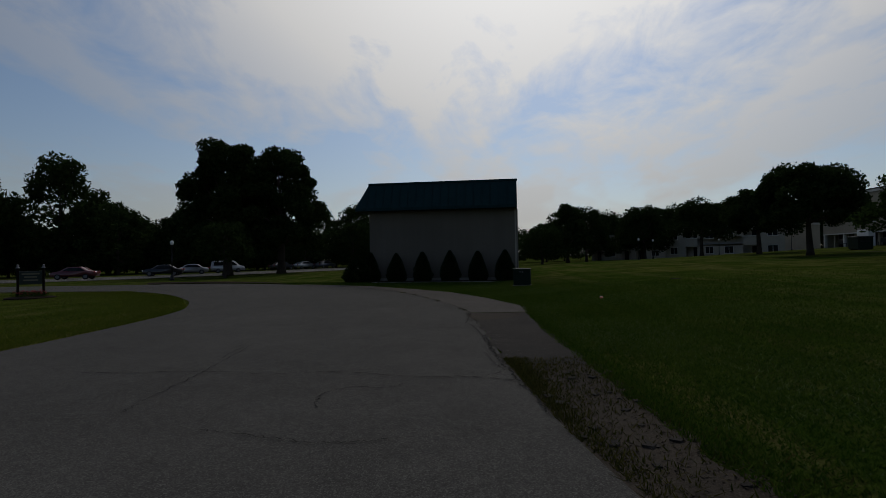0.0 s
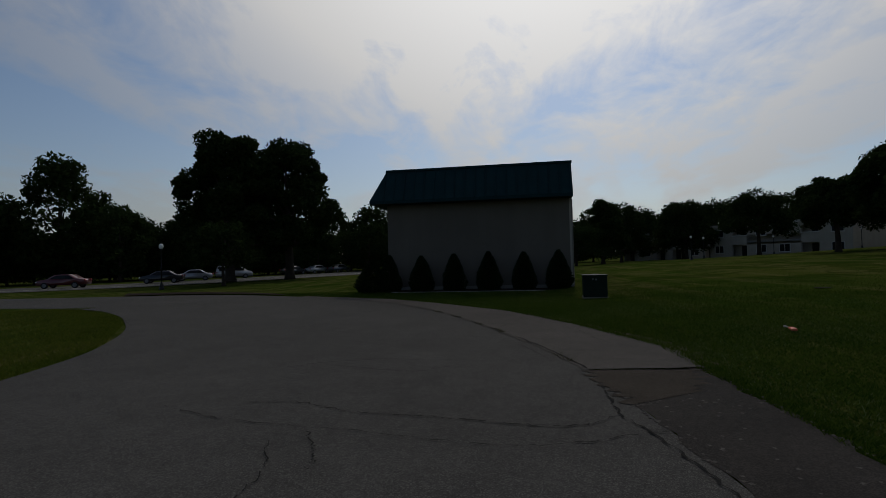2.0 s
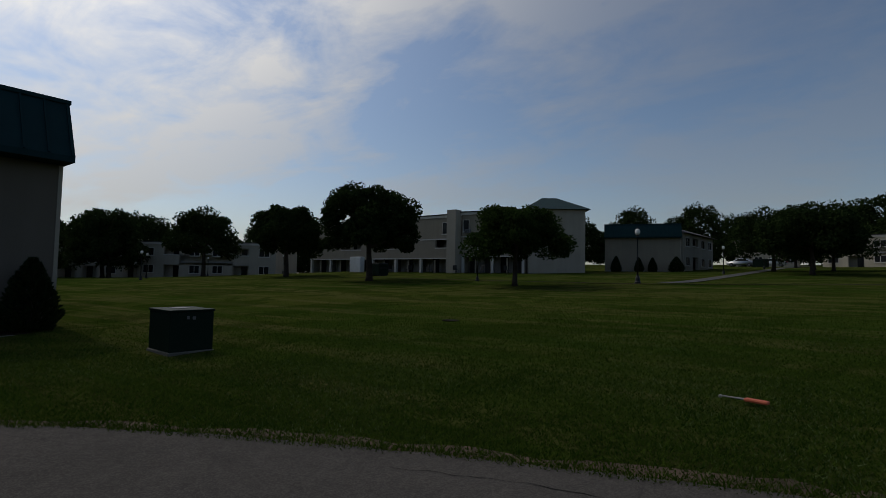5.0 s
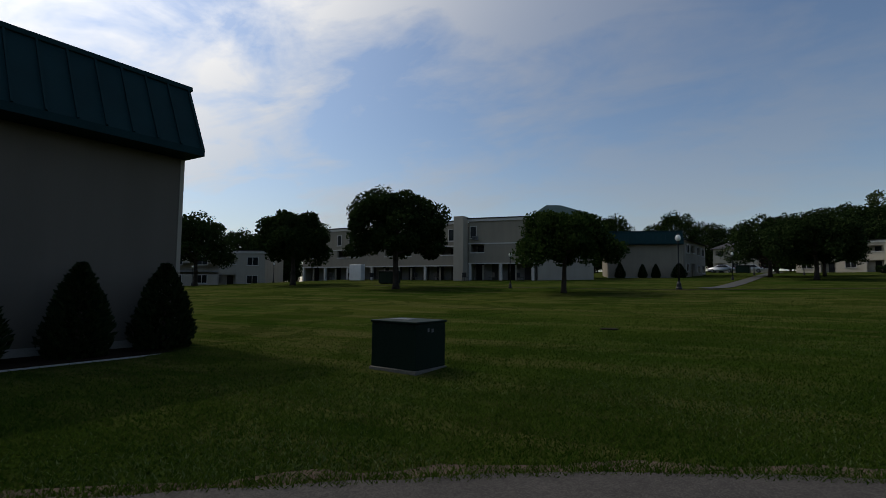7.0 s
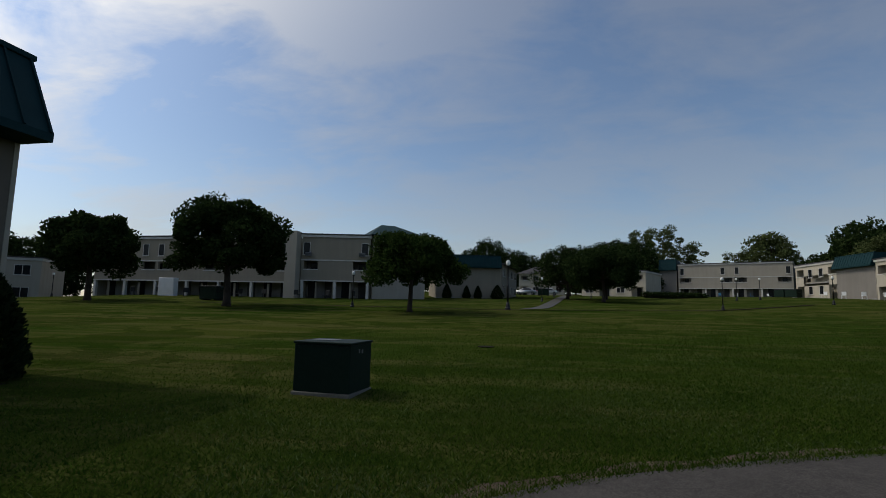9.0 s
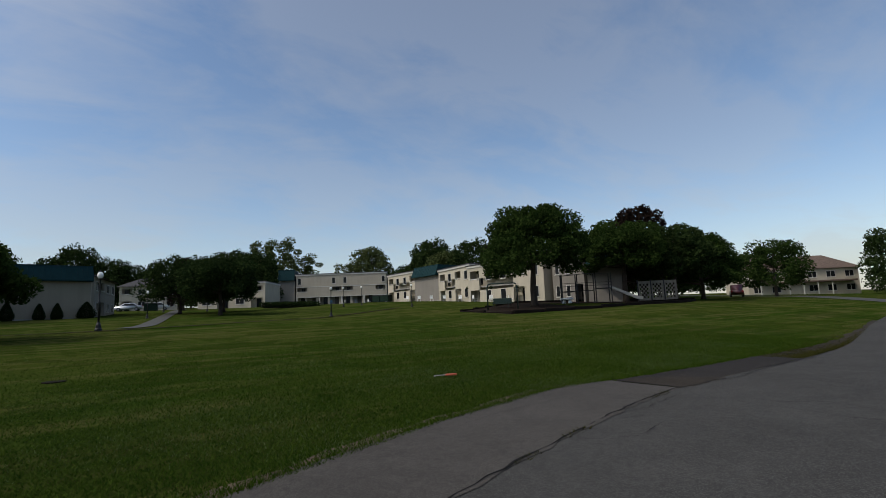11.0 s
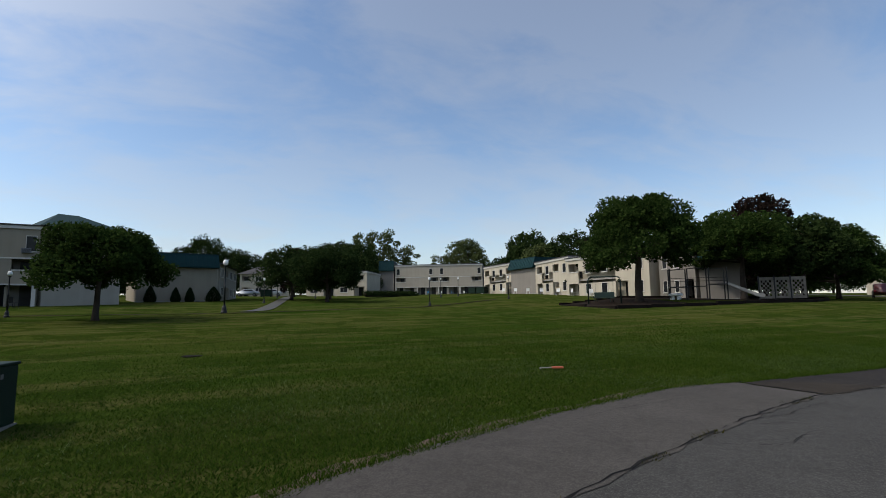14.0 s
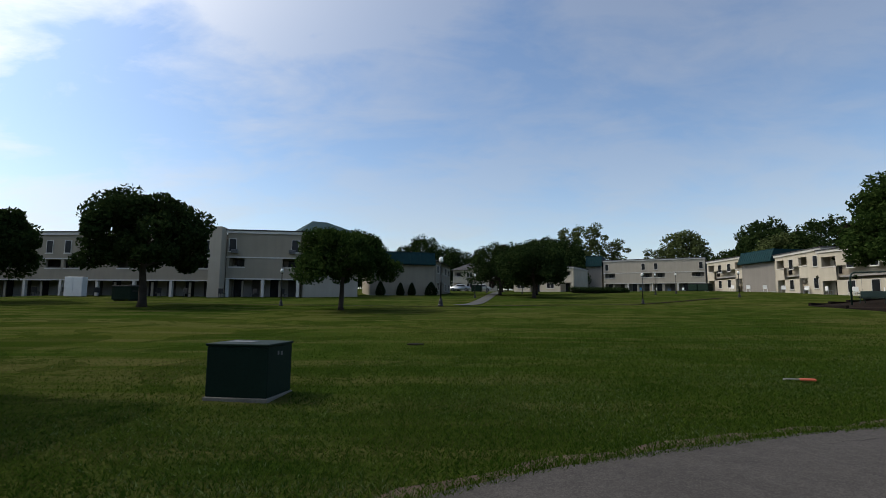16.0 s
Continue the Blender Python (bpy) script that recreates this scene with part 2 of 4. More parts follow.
def box(x0, x1, y0, y1, z0, z1, bevel=0.0, bm=None):
    bm = bm or bmesh.new()
    made = bmesh.ops.create_cube(bm, size=1.0, matrix=Matrix.LocRotScale(((x0 + x1) / 2, (y0 + y1) / 2, (z0 + z1) / 2), None, (x1 - x0, y1 - y0, z1 - z0)))
    if bevel:
        edges = list({e for v in made["verts"] for e in v.link_edges})
        bmesh.ops.bevel(bm, geom=edges, offset=bevel, segments=2, affect="EDGES", profile=0.5)
    return bm


def tube(points, radii, sides=8, bm=None, caps=True):
    """A tapered tube along points."""
    bm = bm or bmesh.new()
    rings = []
    pts = [Vector(p) for p in points]
    for i, p in enumerate(pts):
        way = (pts[min(i + 1, len(pts) - 1)] - pts[max(i - 1, 0)]).normalized()
        side = way.cross(Vector((0, 0, 1)) if abs(way.z) < 0.9 else Vector((1, 0, 0))).normalized()
        up = side.cross(way)
        rings.append([bm.verts.new(p + (side * math.cos(a) + up * math.sin(a)) * radii[i]) for a in (2 * math.pi * k / sides for k in range(sides))])
    for a, b in zip(rings, rings[1:]):
        for k in range(sides):
            bm.faces.new((a[k], a[(k + 1) % sides], b[(k + 1) % sides], b[k]))
    if caps:
        bm.faces.new(rings[0])
        bm.faces.new(rings[-1][::-1])
    bmesh.ops.recalc_face_normals(bm, faces=bm.faces)
    return bm


def lathe(profile, sides=16, bm=None):
    """Turns (radius, height) pairs round the z axis."""
    return tube([(0, 0, z + 1e-4 * i) for i, (r, z) in enumerate(profile)], [max(r, 0.001) for r, z in profile], sides, bm)


def smooth_line(points, steps=6):
    """A rounded line through plan points."""
    p = [Vector((*q, 0)) if len(q) == 2 else Vector(q) for q in points]
    p = [p[0] * 2 - p[1]] + p + [p[-1] * 2 - p[-2]]
    out = []
    for a, b, c, d in zip(p, p[1:], p[2:], p[3:]):
        for k in range(steps):
            t = k / steps
            out.append(0.5 * ((2 * b) + (c - a) * t + (2 * a - 5 * b + 4 * c - d) * t * t + (3 * b - a - 3 * c + d) * t ** 3))
    out.append(p[-2])
    return out


def ribbon(left, right, lift, across=4, ragged=0.0, seed=1):
    """A sheet between two lines with the same number of points."""
    rng = random.Random(seed)
    bm = bmesh.new()
    rows = []
    for a, b in zip(left, right):
        ja, jb = rng.uniform(-ragged, ragged), rng.uniform(-ragged, ragged)
        way = (b - a).normalized()
        a2, b2 = a + way * ja, b + way * jb
        rows.append([bm.verts.new((q.x, q.y, rise(q.x, q.y) + lift)) for q in (a2.lerp(b2, k / across) for k in range(across + 1))])
    for a, b in zip(rows, rows[1:]):
        for k in range(across):
            bm.faces.new((a[k], a[k + 1], b[k + 1], b[k]))
    bmesh.ops.recalc_face_normals(bm, faces=bm.faces)
    if sum(f.normal.z for f in bm.faces) < 0:
        bmesh.ops.reverse_faces(bm, faces=bm.faces)
    return bm


def sheet(outline, lift):
    """A flat area inside a plan outline."""
    bm = bmesh.new()
    bm.faces.new([bm.verts.new((q[0], q[1], rise(q[0], q[1]) + lift)) for q in outline])
    bmesh.ops.triangulate(bm, faces=bm.faces)
    bmesh.ops.recalc_face_normals(bm, faces=bm.faces)
    if sum(f.normal.z for f in bm.faces) < 0:
        bmesh.ops.reverse_faces(bm, faces=bm.faces)
    return bm


# ---------------------------------------------------------------- ground, road
def build_ground():
    xs = [-2500, -800, -300, -150, -80, -50, -30, -14] + [-12, -8, -4, 0, 1] + list(range(2, 62, 2)) + [65, 70, 75, 80, 85, 90, 120, 150, 300, 800, 2500]
    ys = [-2500, -800, -300, -150, -100, -80, -60, -40, -30] + list(range(-24, 50, 2)) + [50, 60, 70, 80, 90, 150, 300, 800, 2500]
    bm = bmesh.new()
    rows = [[bm.verts.new((x, y, rise(x, y))) for x in xs] for y in ys]
    for a, b in zip(rows, rows[1:]):
        for k in range(len(xs) - 1):
            bm.faces.new((a[k], a[k + 1], b[k + 1], b[k]))
    tagged(part("ground", bm, LAWN, None), "wide mown green lawn with drier streaks", "lawn", kind="structure")


build_ground()

edge_east = smooth_line([(24, -92), (9.6, -38), (4.0, -11), (1.25, 0.0), (0.62, 3.0), (0.36, 5.4), (0.16, 8.2), (-0.05, 10.8), (-0.45, 12.4), (-1.1, 14.4), (-2.2, 17.2), (-3.6, 19.7), (-5.5, 22.1), (-8.4, 24.3), (-13, 26.7), (-21, 28.3), (-38, 31.5), (-90, 38)])
edge_west = smooth_line([(18, -93), (6, -48), (-2.2, -15), (-5.8, -4), (-6.4, 1.0), (-6.6, 4.4), (-6.65, 7.0), (-6.8, 9.0), (-6.95, 10.4), (-7.3, 12.0), (-7.8, 13.2), (-8.6, 14.7), (-9.6, 16.1), (-11.4, 18.2), (-14.2, 20.3), (-20.6, 22.4), (-40, 25), (-90, 31)])
tagged(part("road", ribbon(edge_west, edge_east, 0.016, 8), ASPHALT, None), "worn grey asphalt road with long cracks", "road", kind="structure")

JOINT = [(-0.05, 10.75), (-0.45, 12.4), (-1.1, 14.4), (-2.2, 17.2), (-3.6, 19.7), (-5.5, 22.1), (-8.4, 24.3)]
apron_in = smooth_line(JOINT, 10)
apron_out = smooth_line([(1.22, 10.75), (1.25, 12.1), (0.5, 14.7), (-0.7, 17.5), (-2.35, 19.75), (-4.4, 22.1), (-8.2, 24.5)], 10)
tagged(part("pavement", ribbon([p + Vector((-0.05, -0.02, 0)) for p in apron_in], apron_out, 0.022, 4, 0.035), APRON, None), "pale brown worn asphalt apron along the road edge", "pavement", kind="structure")
patch_in = smooth_line([(0.34, 5.4), (0.12, 8.2), (-0.08, 10.68)], 14)
patch_out = smooth_line([(1.3, 5.2), (1.18, 8.0), (1.18, 10.68)], 14)
tagged(part("pavement_patch", ribbon(patch_in, patch_out, 0.019, 4, 0.07, 4), PATCH, None), "dark tarred repair patch with crumbling edges", "pavement", kind="structure")
tagged(part("pavement_rubble", ribbon(smooth_line([(0.06, 9.3), (-0.04, 10.0), (-0.1, 10.64)], 12), smooth_line([(0.75, 9.7), (0.95, 10.1), (1.15, 10.64)], 12), 0.0225, 4, 0.12, 9), GRAVEL, None), "loose rubble where the patch has broken up", "pavement", kind="structure")
gravel_in = smooth_line([(3.9, -11), (1.15, 0.0), (0.55, 3.0), (0.3, 5.5)], 12)
gravel_out = smooth_line([(4.1, -10.9), (1.7, 0.1), (1.38, 3.0), (1.3, 5.2)], 12)
tagged(part("road_shoulder", ribbon(gravel_in, gravel_out, 0.012, 4, 0.1, 5), GRAVEL, None), "loose brown gravel and broken asphalt shoulder", "shoulder", kind="structure")
soil_out = [p + Vector((0.2, 0.1, 0)) for p in apron_out]
tagged(part("soil_edge", ribbon([p + Vector((-0.1, -0.05, 0)) for p in apron_out], soil_out, 0.008, 2, 0.08, 8), SOIL, None), "bare soil strip between apron and grass", "soil", kind="structure")


def crack(points, width, seed, gaps=0.1):
    """A wandering crack as a thin sunken-looking strip of dark tar and dirt."""
    rng = random.Random(seed)
    line = smooth_line(points, 14)
    bm = bmesh.new()
    rows = []
    for i, p in enumerate(line):
        way = (line[min(i + 1, len(line) - 1)] - line[max(i - 1, 0)]).normalized()
        side = Vector((-way.y, way.x, 0))
        wob = rng.uniform(-0.022, 0.022)
        half = width * rng.uniform(0.15, 1.0) * 0.34
        q = p + side * wob
        rows.append((bm.verts.new((*(q - side * half).xy, 0.0255 + rise(q.x, q.y))), bm.verts.new((*(q + side * half).xy, 0.0255 + rise(q.x, q.y)))))
    for i, (a, b) in enumerate(zip(rows, rows[1:])):
        if rng.random() > gaps:
            bm.faces.new((a[0], b[0], b[1], a[1]))
    bmesh.ops.recalc_face_normals(bm, faces=bm.faces)
    tagged(part("road_crack", bm, CRACK, None), "thin dark wandering crack in the asphalt", "crack", "road cracks", "structure")


crack([(-4.02, 10.95), (-3.64, 11.02), (-3.38, 11.22), (-2.95, 11.37), (-2.53, 11.47)], 0.030, 30)
crack([(-3.08, 11.05), (-2.73, 10.91), (-2.32, 10.75), (-1.96, 10.69), (-1.65, 10.98), (-1.29, 10.99)], 0.028, 31)
crack([(-0.98, 12.85), (-0.72, 13.32), (-0.67, 12.41), (-0.52, 11.75), (-0.41, 11.21)], 0.021, 32)
crack([(-3.44, 9.42), (-2.94, 9.40), (-2.33, 9.09), (-1.70, 8.96), (-1.18, 8.82), (-0.56, 8.72), (-0.14, 8.99)], 0.033, 33)
crack([(-2.27, 7.18), (-2.02, 7.10), (-1.76, 7.19), (-1.49, 7.11), (-1.26, 7.17), (-0.88, 7.14)], 0.028, 34)
crack([(-3.16, 5.74), (-3.22, 6.21), (-3.25, 6.52), (-3.52, 6.70)], 0.028, 35)
crack([(-2.59, 8.59), (-2.37, 8.12), (-2.35, 7.87)], 0.021, 36)
crack([(-0.07, 9.99), (-0.12, 9.04), (0.03, 8.29), (0.11, 7.54), (0.19, 6.64), (0.21, 6.10)], 0.048, 37)
crack([(-3.54, 7.26), (-3.31, 7.26)], 0.019, 38)
crack([(-4.35, 4.93), (-3.58, 4.93), (-2.91, 4.95), (-2.22, 4.82), (-1.77, 4.89), (-1.35, 4.88), (-0.64, 4.67), (-0.09, 4.66), (0.38, 4.51)], 0.038, 39)
crack([(-2.88, 3.45), (-2.93, 4.10), (-2.98, 4.80), (-3.06, 5.58), (-3.18, 6.64)], 0.028, 40)
crack([(-1.32, 3.57), (-1.41, 3.92), (-1.34, 4.13), (-1.10, 4.27), (-0.85, 4.22), (-0.70, 4.38)], 0.027, 41)
crack([(0.10, 4.70), (0.30, 4.93), (0.24, 5.16), (0.17, 5.61), (0.12, 6.00)], 0.028, 42)
crack([(0.19, 7.42), (0.23, 6.24), (0.28, 5.46), (0.36, 4.92), (0.41, 4.35), (0.48, 4.11), (0.51, 3.72), (0.53, 3.39)], 0.048, 43)
crack([(-4.92, 5.13), (-4.74, 5.10)], 0.019, 44)
crack([(-0.40, 2.90), (-1.00, 2.80), (-1.50, 2.90), (-2.00, 3.05)], 0.021, 45)
crack([(0.10, 8.60), (-1.00, 8.30), (-2.20, 8.60), (-3.40, 8.90), (-4.20, 9.30)], 0.023, 46)
crack([(-2.80, 8.40), (-2.60, 7.70), (-2.75, 7.10)], 0.019, 47)
crack([(-0.80, 11.20), (-2.20, 11.40), (-3.60, 11.60)], 0.017, 48)
crack([(0.60, 12.40), (0.40, 13.80), (0.10, 14.80)], 0.015, 49)
crack([(-1.20, 14.20), (-1.50, 13.70), (-1.30, 13.00)], 0.019, 50)
crack([(2.20, -2.50), (-0.50, -3.00), (-3.00, -2.40)], 0.028, 51)
crack([(-4.40, 12.60), (-5.20, 13.40), (-5.60, 14.60)], 0.019, 52)
crack(JOINT, 0.06, 77, 0.04)
crack([(-0.08, 10.68), (0.6, 10.66), (1.25, 10.66)], 0.07, 78)


def grass(name, label, count, where, mat, lo, hi, seed):
    """Many short blades, one triangle each, scattered over the lawn where the test allows."""
    rng = np.random.default_rng(seed)
    xy = where(rng, count)
    n = len(xy)
    z0 = np.array([rise(x, y) for x, y in xy])
    h = rng.uniform(lo, hi, n)
    a, lean = rng.uniform(0, 2 * np.pi, n), rng.normal(0, 0.8, (n, 2))
    half = rng.uniform(0.004, 0.009, n) * (1 + h * 4)
    side = np.stack([np.cos(a) * half, np.sin(a) * half], 1)
    v = np.zeros((n, 3, 3))
    v[:, 0, :2], v[:, 1, :2], v[:, 2, :2] = xy - side, xy + side, xy + lean * h[:, None]
    v[:, 0, 2] = v[:, 1, 2] = z0 - 0.002
    v[:, 2, 2] = z0 + h
    me = bpy.data.meshes.new(name)
    me.from_pydata(v.reshape(-1, 3).tolist(), [], np.arange(3 * n).reshape(-1, 3).tolist())
    me.materials.append(mat)
    tagged(new(name, me), label, "grass", kind="stuff")


def right_edge(y):
    return np.interp(y, [-12, 0.1, 3.0, 5.4, 8.0, 10.7, 12.1, 14.7, 17.5, 19.75, 22.1, 24.5, 26.9], [4.2, 1.7, 1.38, 1.3, 1.2, 1.24, 1.27, 0.53, -0.66, -2.3, -4.35, -8.2, -13.0])


def near_lawn(rng, n):
    y = np.where(rng.random(n) < 0.8, rng.uniform(0, 27, n), 12 + rng.normal(0, 13, n))
    d = rng.exponential(4.5, n)
    x = right_edge(y) + 0.04 + d + rng.normal(0, 0.05, n)
    keep = (x < 30) & (y > -11) & (y < 27) & ~((x > 1.68) & (x < 2.62) & (y > 20.25) & (y < 21.3))
    return np.stack([x, y], 1)[keep]


def edge_lawn(rng, n):
    y = rng.uniform(1, 22, n)
    x = right_edge(y) + np.abs(rng.normal(0, 0.13, n)) - 0.07
    return np.stack([x, y], 1)


def shoulder_weeds(rng, n):
    y = 5.6 - rng.exponential(2.2, n)
    left = np.interp(y, [-12, 0.0, 3.0, 5.4], [4.2, 1.25, 0.62, 0.36])
    x = left + np.abs(rng.normal(0, 0.12, n)) + np.where(rng.random(n) < 0.35, rng.uniform(0, 0.8, n), 0)
    return np.stack([x, y], 1)


def island_lawn(rng, n):
    y = rng.uniform(2, 21, n)
    x = np.interp(y, [2, 9, 10.4, 12, 13.2, 16.1, 18.2, 20.3], [-6.5, -6.8, -6.95, -7.3, -7.8, -9.6, -11.4, -14.2]) - 0.03 - rng.exponential(2.2, n)
    return np.stack([x, y], 1)


grass("grass", "short mown green grass blades", 330000, near_lawn, BLADE, 0.012, 0.042, 3)
grass("grass_fringe", "longer grass fringe along the asphalt edge", 16000, edge_lawn, BLADE, 0.02, 0.06, 4)


def clover_patches(rng, n):
    y = np.where(rng.random(n) < 0.8, rng.uniform(3, 25, n), 12 + rng.normal(0, 8, n))
    x = right_edge(y) + 0.1 + rng.exponential(2.4, n)
    keep = (np.sin(x * 1.7 + y * 0.6) + np.sin(y * 1.3 - x * 0.8) + rng.normal(0, 0.7, n) > 0.2) & (x < 14) & (y > -9) & (y < 25)
    return np.stack([x, y], 1)[keep]


grass("clover", "pale clover leaves scattered through the lawn", 80000, clover_patches, CLOVER, 0.014, 0.036, 9)
grass("weeds", "yellowing weeds in the crumbled shoulder", 9000, shoulder_weeds, DRY, 0.02, 0.06, 5)
grass("grass_verge", "short mown grass of the verge across the road", 60000, island_lawn, VERGE_BACKLIT, 0.02, 0.05, 6)


def joint_weeds(rng, n):
    y = rng.uniform(10.7, 19.0, n)
    x = np.interp(y, [10.75, 12.4, 14.4, 17.2, 19.7], [-0.05, -0.45, -1.1, -2.2, -3.6]) + rng.normal(0, 0.025, n)
    return np.stack([x, y], 1)[np.sin(y * 5.1) + np.sin(y * 2.3) > 0.55]


grass("joint_weeds", "tufts of grass in the joint of the apron", 900, joint_weeds, DRY, 0.03, 0.06, 7)


def rubble(count, where, low, high, seed, name, label, mat):
    """Small broken stones, joined into one piece."""
    rng = np.random.default_rng(seed)
    xy = where(rng, count)
    verts, faces = [], []
    base = np.array([(-1, -1, -0.5), (1, -1, -0.5), (1, 1, -0.5), (-1, 1, -0.5), (-1, -1, 0.5), (1, -1, 0.5), (1, 1, 0.5), (-1, 1, 0.5)], float)
    for x, y in xy:
        r = rng.uniform(low, high)
        a = rng.uniform(0, 6.28)
        q = base * r * rng.uniform(0.5, 1.0, (8, 3)) * np.array([1, 1, 0.4])
        k = len(verts)
        verts += [(x + u * math.cos(a) - v * math.sin(a), y + u * math.sin(a) + v * math.cos(a), 0.016 + rise(x, y) + r * 0.1 + t) for u, v, t in q]
        faces += [[k + i for i in f] for f in ((0, 3, 2, 1), (4, 5, 6, 7), (0, 1, 5, 4), (1, 2, 6, 5), (2, 3, 7, 6), (3, 0, 4, 7))]
    me = bpy.data.meshes.new(name)
    me.from_pydata(verts, [], faces)
    me.materials.append(mat)
    tagged(new(name, me), label, "rubble", kind="stuff")


def on_shoulder(rng, n):
    y = 5.7 - rng.exponential(2.4, n)
    x = np.interp(y, [-12, 0.0, 3.0, 5.4], [4.2, 1.25, 0.64, 0.38]) + rng.uniform(0, 0.75, n)
    return np.stack([x, y], 1)


def on_patch(rng, n):
    y = np.where(rng.random(n) < 0.6, 10.6 - rng.exponential(0.4, n), rng.uniform(5.6, 10.5, n))
    x = np.interp(y, [5.6, 8.2, 10.6], [0.4, 0.12, -0.08]) + np.where(rng.random(n) < 0.5, rng.uniform(0, 1.1, n), np.abs(rng.normal(0, 0.12, n)))
    return np.stack([x, y], 1)


def on_edge(rng, n):
    y = rng.uniform(5.5, 21, n)
    return np.stack([right_edge(y) - np.abs(rng.normal(0, 0.08, n)), y], 1)


rubble(3200, on_shoulder, 0.003, 0.010, 21, "shoulder_stones", "loose broken stones on the shoulder", GRAVEL)
rubble(45, on_shoulder, 0.02, 0.05, 24, "asphalt_chunks", "flat broken chunks of old asphalt", PATCH)
rubble(700, on_patch, 0.005, 0.02, 22, "patch_stones", "loose grit on the dark patch", APRON)
rubble(700, on_edge, 0.005, 0.016, 23, "edge_grit", "fine grit along the grass edge", APRON)

# ---------------------------------------------------------------- trees
def leaf_cloud(name, clumps, leaves, size, mat, seed):
    """Leaves in loose clumps; clumps are (centre, radius)."""
    rng = np.random.default_rng(seed)
    per = max(1, leaves // len(clumps))
    verts = []
    for c, r in clumps:
        d = rng.normal(0, 1, (per, 3))
        d /= np.linalg.norm(d, axis=1, keepdims=True)
        p = np.array(c) + d * (r * rng.uniform(0.35, 1.08, (per, 1)) ** 0.7) * np.array([1, 1, 0.72])
        a = rng.normal(0, 1, (per, 3))
        a /= np.linalg.norm(a, axis=1, keepdims=True)
        b = np.cross(a, rng.normal(0, 1, (per, 3)))
        b /= np.linalg.norm(b, axis=1, keepdims=True)
        s = size * rng.uniform(0.55, 1.25, (per, 1))
        verts.append(np.stack([p - a * s, p + b * s * 0.5, p + a * s, p - b * s * 0.5], 1))
    v = np.concatenate(verts).reshape(-1, 3)
    me = bpy.data.meshes.new(name)
    me.from_pydata(v.tolist(), [], np.arange(len(v)).reshape(-1, 4).tolist())
    me.materials.append(mat)
    return me


def tree(label, x, y, height, spread, mat=None, seed=0, trunk=0.0, clear=0.22, leaves=9000, size=0.17, shape="round", name="tree", group="", lean=0.0):
    """Tapered trunk, forking limbs and a crown of leaf clumps with gaps."""
    mat = mat or LEAF
    rng = random.Random(seed)
    root = thing(name, label, "tree", group, m=spot(x, y, -0.03))
    trunk = trunk or height * 0.022
    z0 = height * clear
    bm = bmesh.new()
    top = height * 0.82
    line = [(lean * t * t * 1.5 + rng.uniform(-0.08, 0.08) * t * 3, rng.uniform(-0.1, 0.1) * t * 3, top * t) for t in (0, 0.06, 0.2, 0.4, 0.6, 0.8, 1)]
    line[0] = (0, 0, 0)
    tube(line, [trunk * k for k in (1.3, 0.98, 0.86, 0.7, 0.48, 0.28, 0.08)], 9, bm)
    clumps = []
    n = 52 if shape != "sparse" else 30
    for i in range(n):
        t = (i + 0.5) / n
        ang = i * 2.39996 + rng.uniform(-0.4, 0.4)
        if shape == "round":
            zz = z0 + (height - z0) * (0.08 + 0.9 * t)
            r = spread * math.sqrt(max(0.03, 1 - ((zz - z0 * 1.1) / (height - z0 * 0.9)) ** 2.4)) * rng.uniform(0.35, 1.0) ** 0.6
        elif shape == "tall":
            zz = z0 + (height - z0) * (0.05 + 0.95 * t)
            r = spread * (math.sin(math.pi * min(0.97, 0.18 + 0.8 * t)) ** 0.7) * rng.uniform(0.3, 1.0)
        elif shape == "wide":
            zz = z0 + (height - z0) * (0.1 + 0.9 * t) * rng.uniform(0.85, 1.0)
            r = spread * math.sqrt(max(0.04, 1 - (0.9 * t) ** 2)) * rng.uniform(0.45, 1.0)
        else:
            zz = z0 + (height - z0) * (0.1 + 0.9 * t)
            r = spread * (0.35 + 0.65 * math.sin(math.pi * min(1.0, 0.15 + 0.75 * t))) * rng.uniform(0.2, 1.0)
        c = (lean * (zz / height) ** 2 + r * math.cos(ang), r * math.sin(ang), zz)
        c = (c[0], c[1], c[2] * 0.9)
        clumps.append((c, spread * rng.uniform(0.17, 0.37)))
        if i % 3 == 0:
            start = Vector((0, 0, z0 * 0.9 + (zz - z0) * 0.45))
            end = Vector(c)
            mid = start.lerp(end, 0.5) + Vector((0, 0, 0.08 * height * rng.random()))
            th = trunk * (0.42 - 0.25 * t)
            tube([start, mid, end], [th, th * 0.6, th * 0.15], 6, bm)
    part("trunk", bm, BARK, root, smooth=True)
    crown = new("crown", leaf_cloud("crown", clumps, leaves, size, mat, seed))
    crown.parent = root
    return root


tree("broad green shade tree on the lawn", 31.4, 52.9, 7.5, 3.6, LEAF_DARK, 11, 0.26, 0.36, 22950, 0.18, "wide", group="lawn trees")
tree("large round shade tree on the lawn", 28.3, 38.8, 7.7, 3.7, LEAF_DARK, 12, 0.27, 0.36, 28050, 0.16, "round", group="lawn trees")
tree("low spreading green tree with a leaning crown", 27.2, 25.5, 5.3, 3.2, LEAF, 13, 0.17, 0.4, 25500, 0.12, "wide", group="lawn trees")
tree("broad dark shade tree beside the path", 54.0, 10.0, 6.4, 4.6, LEAF_DARK, 14, 0.22, 0.34, 20400, 0.16, "wide", group="lawn trees")
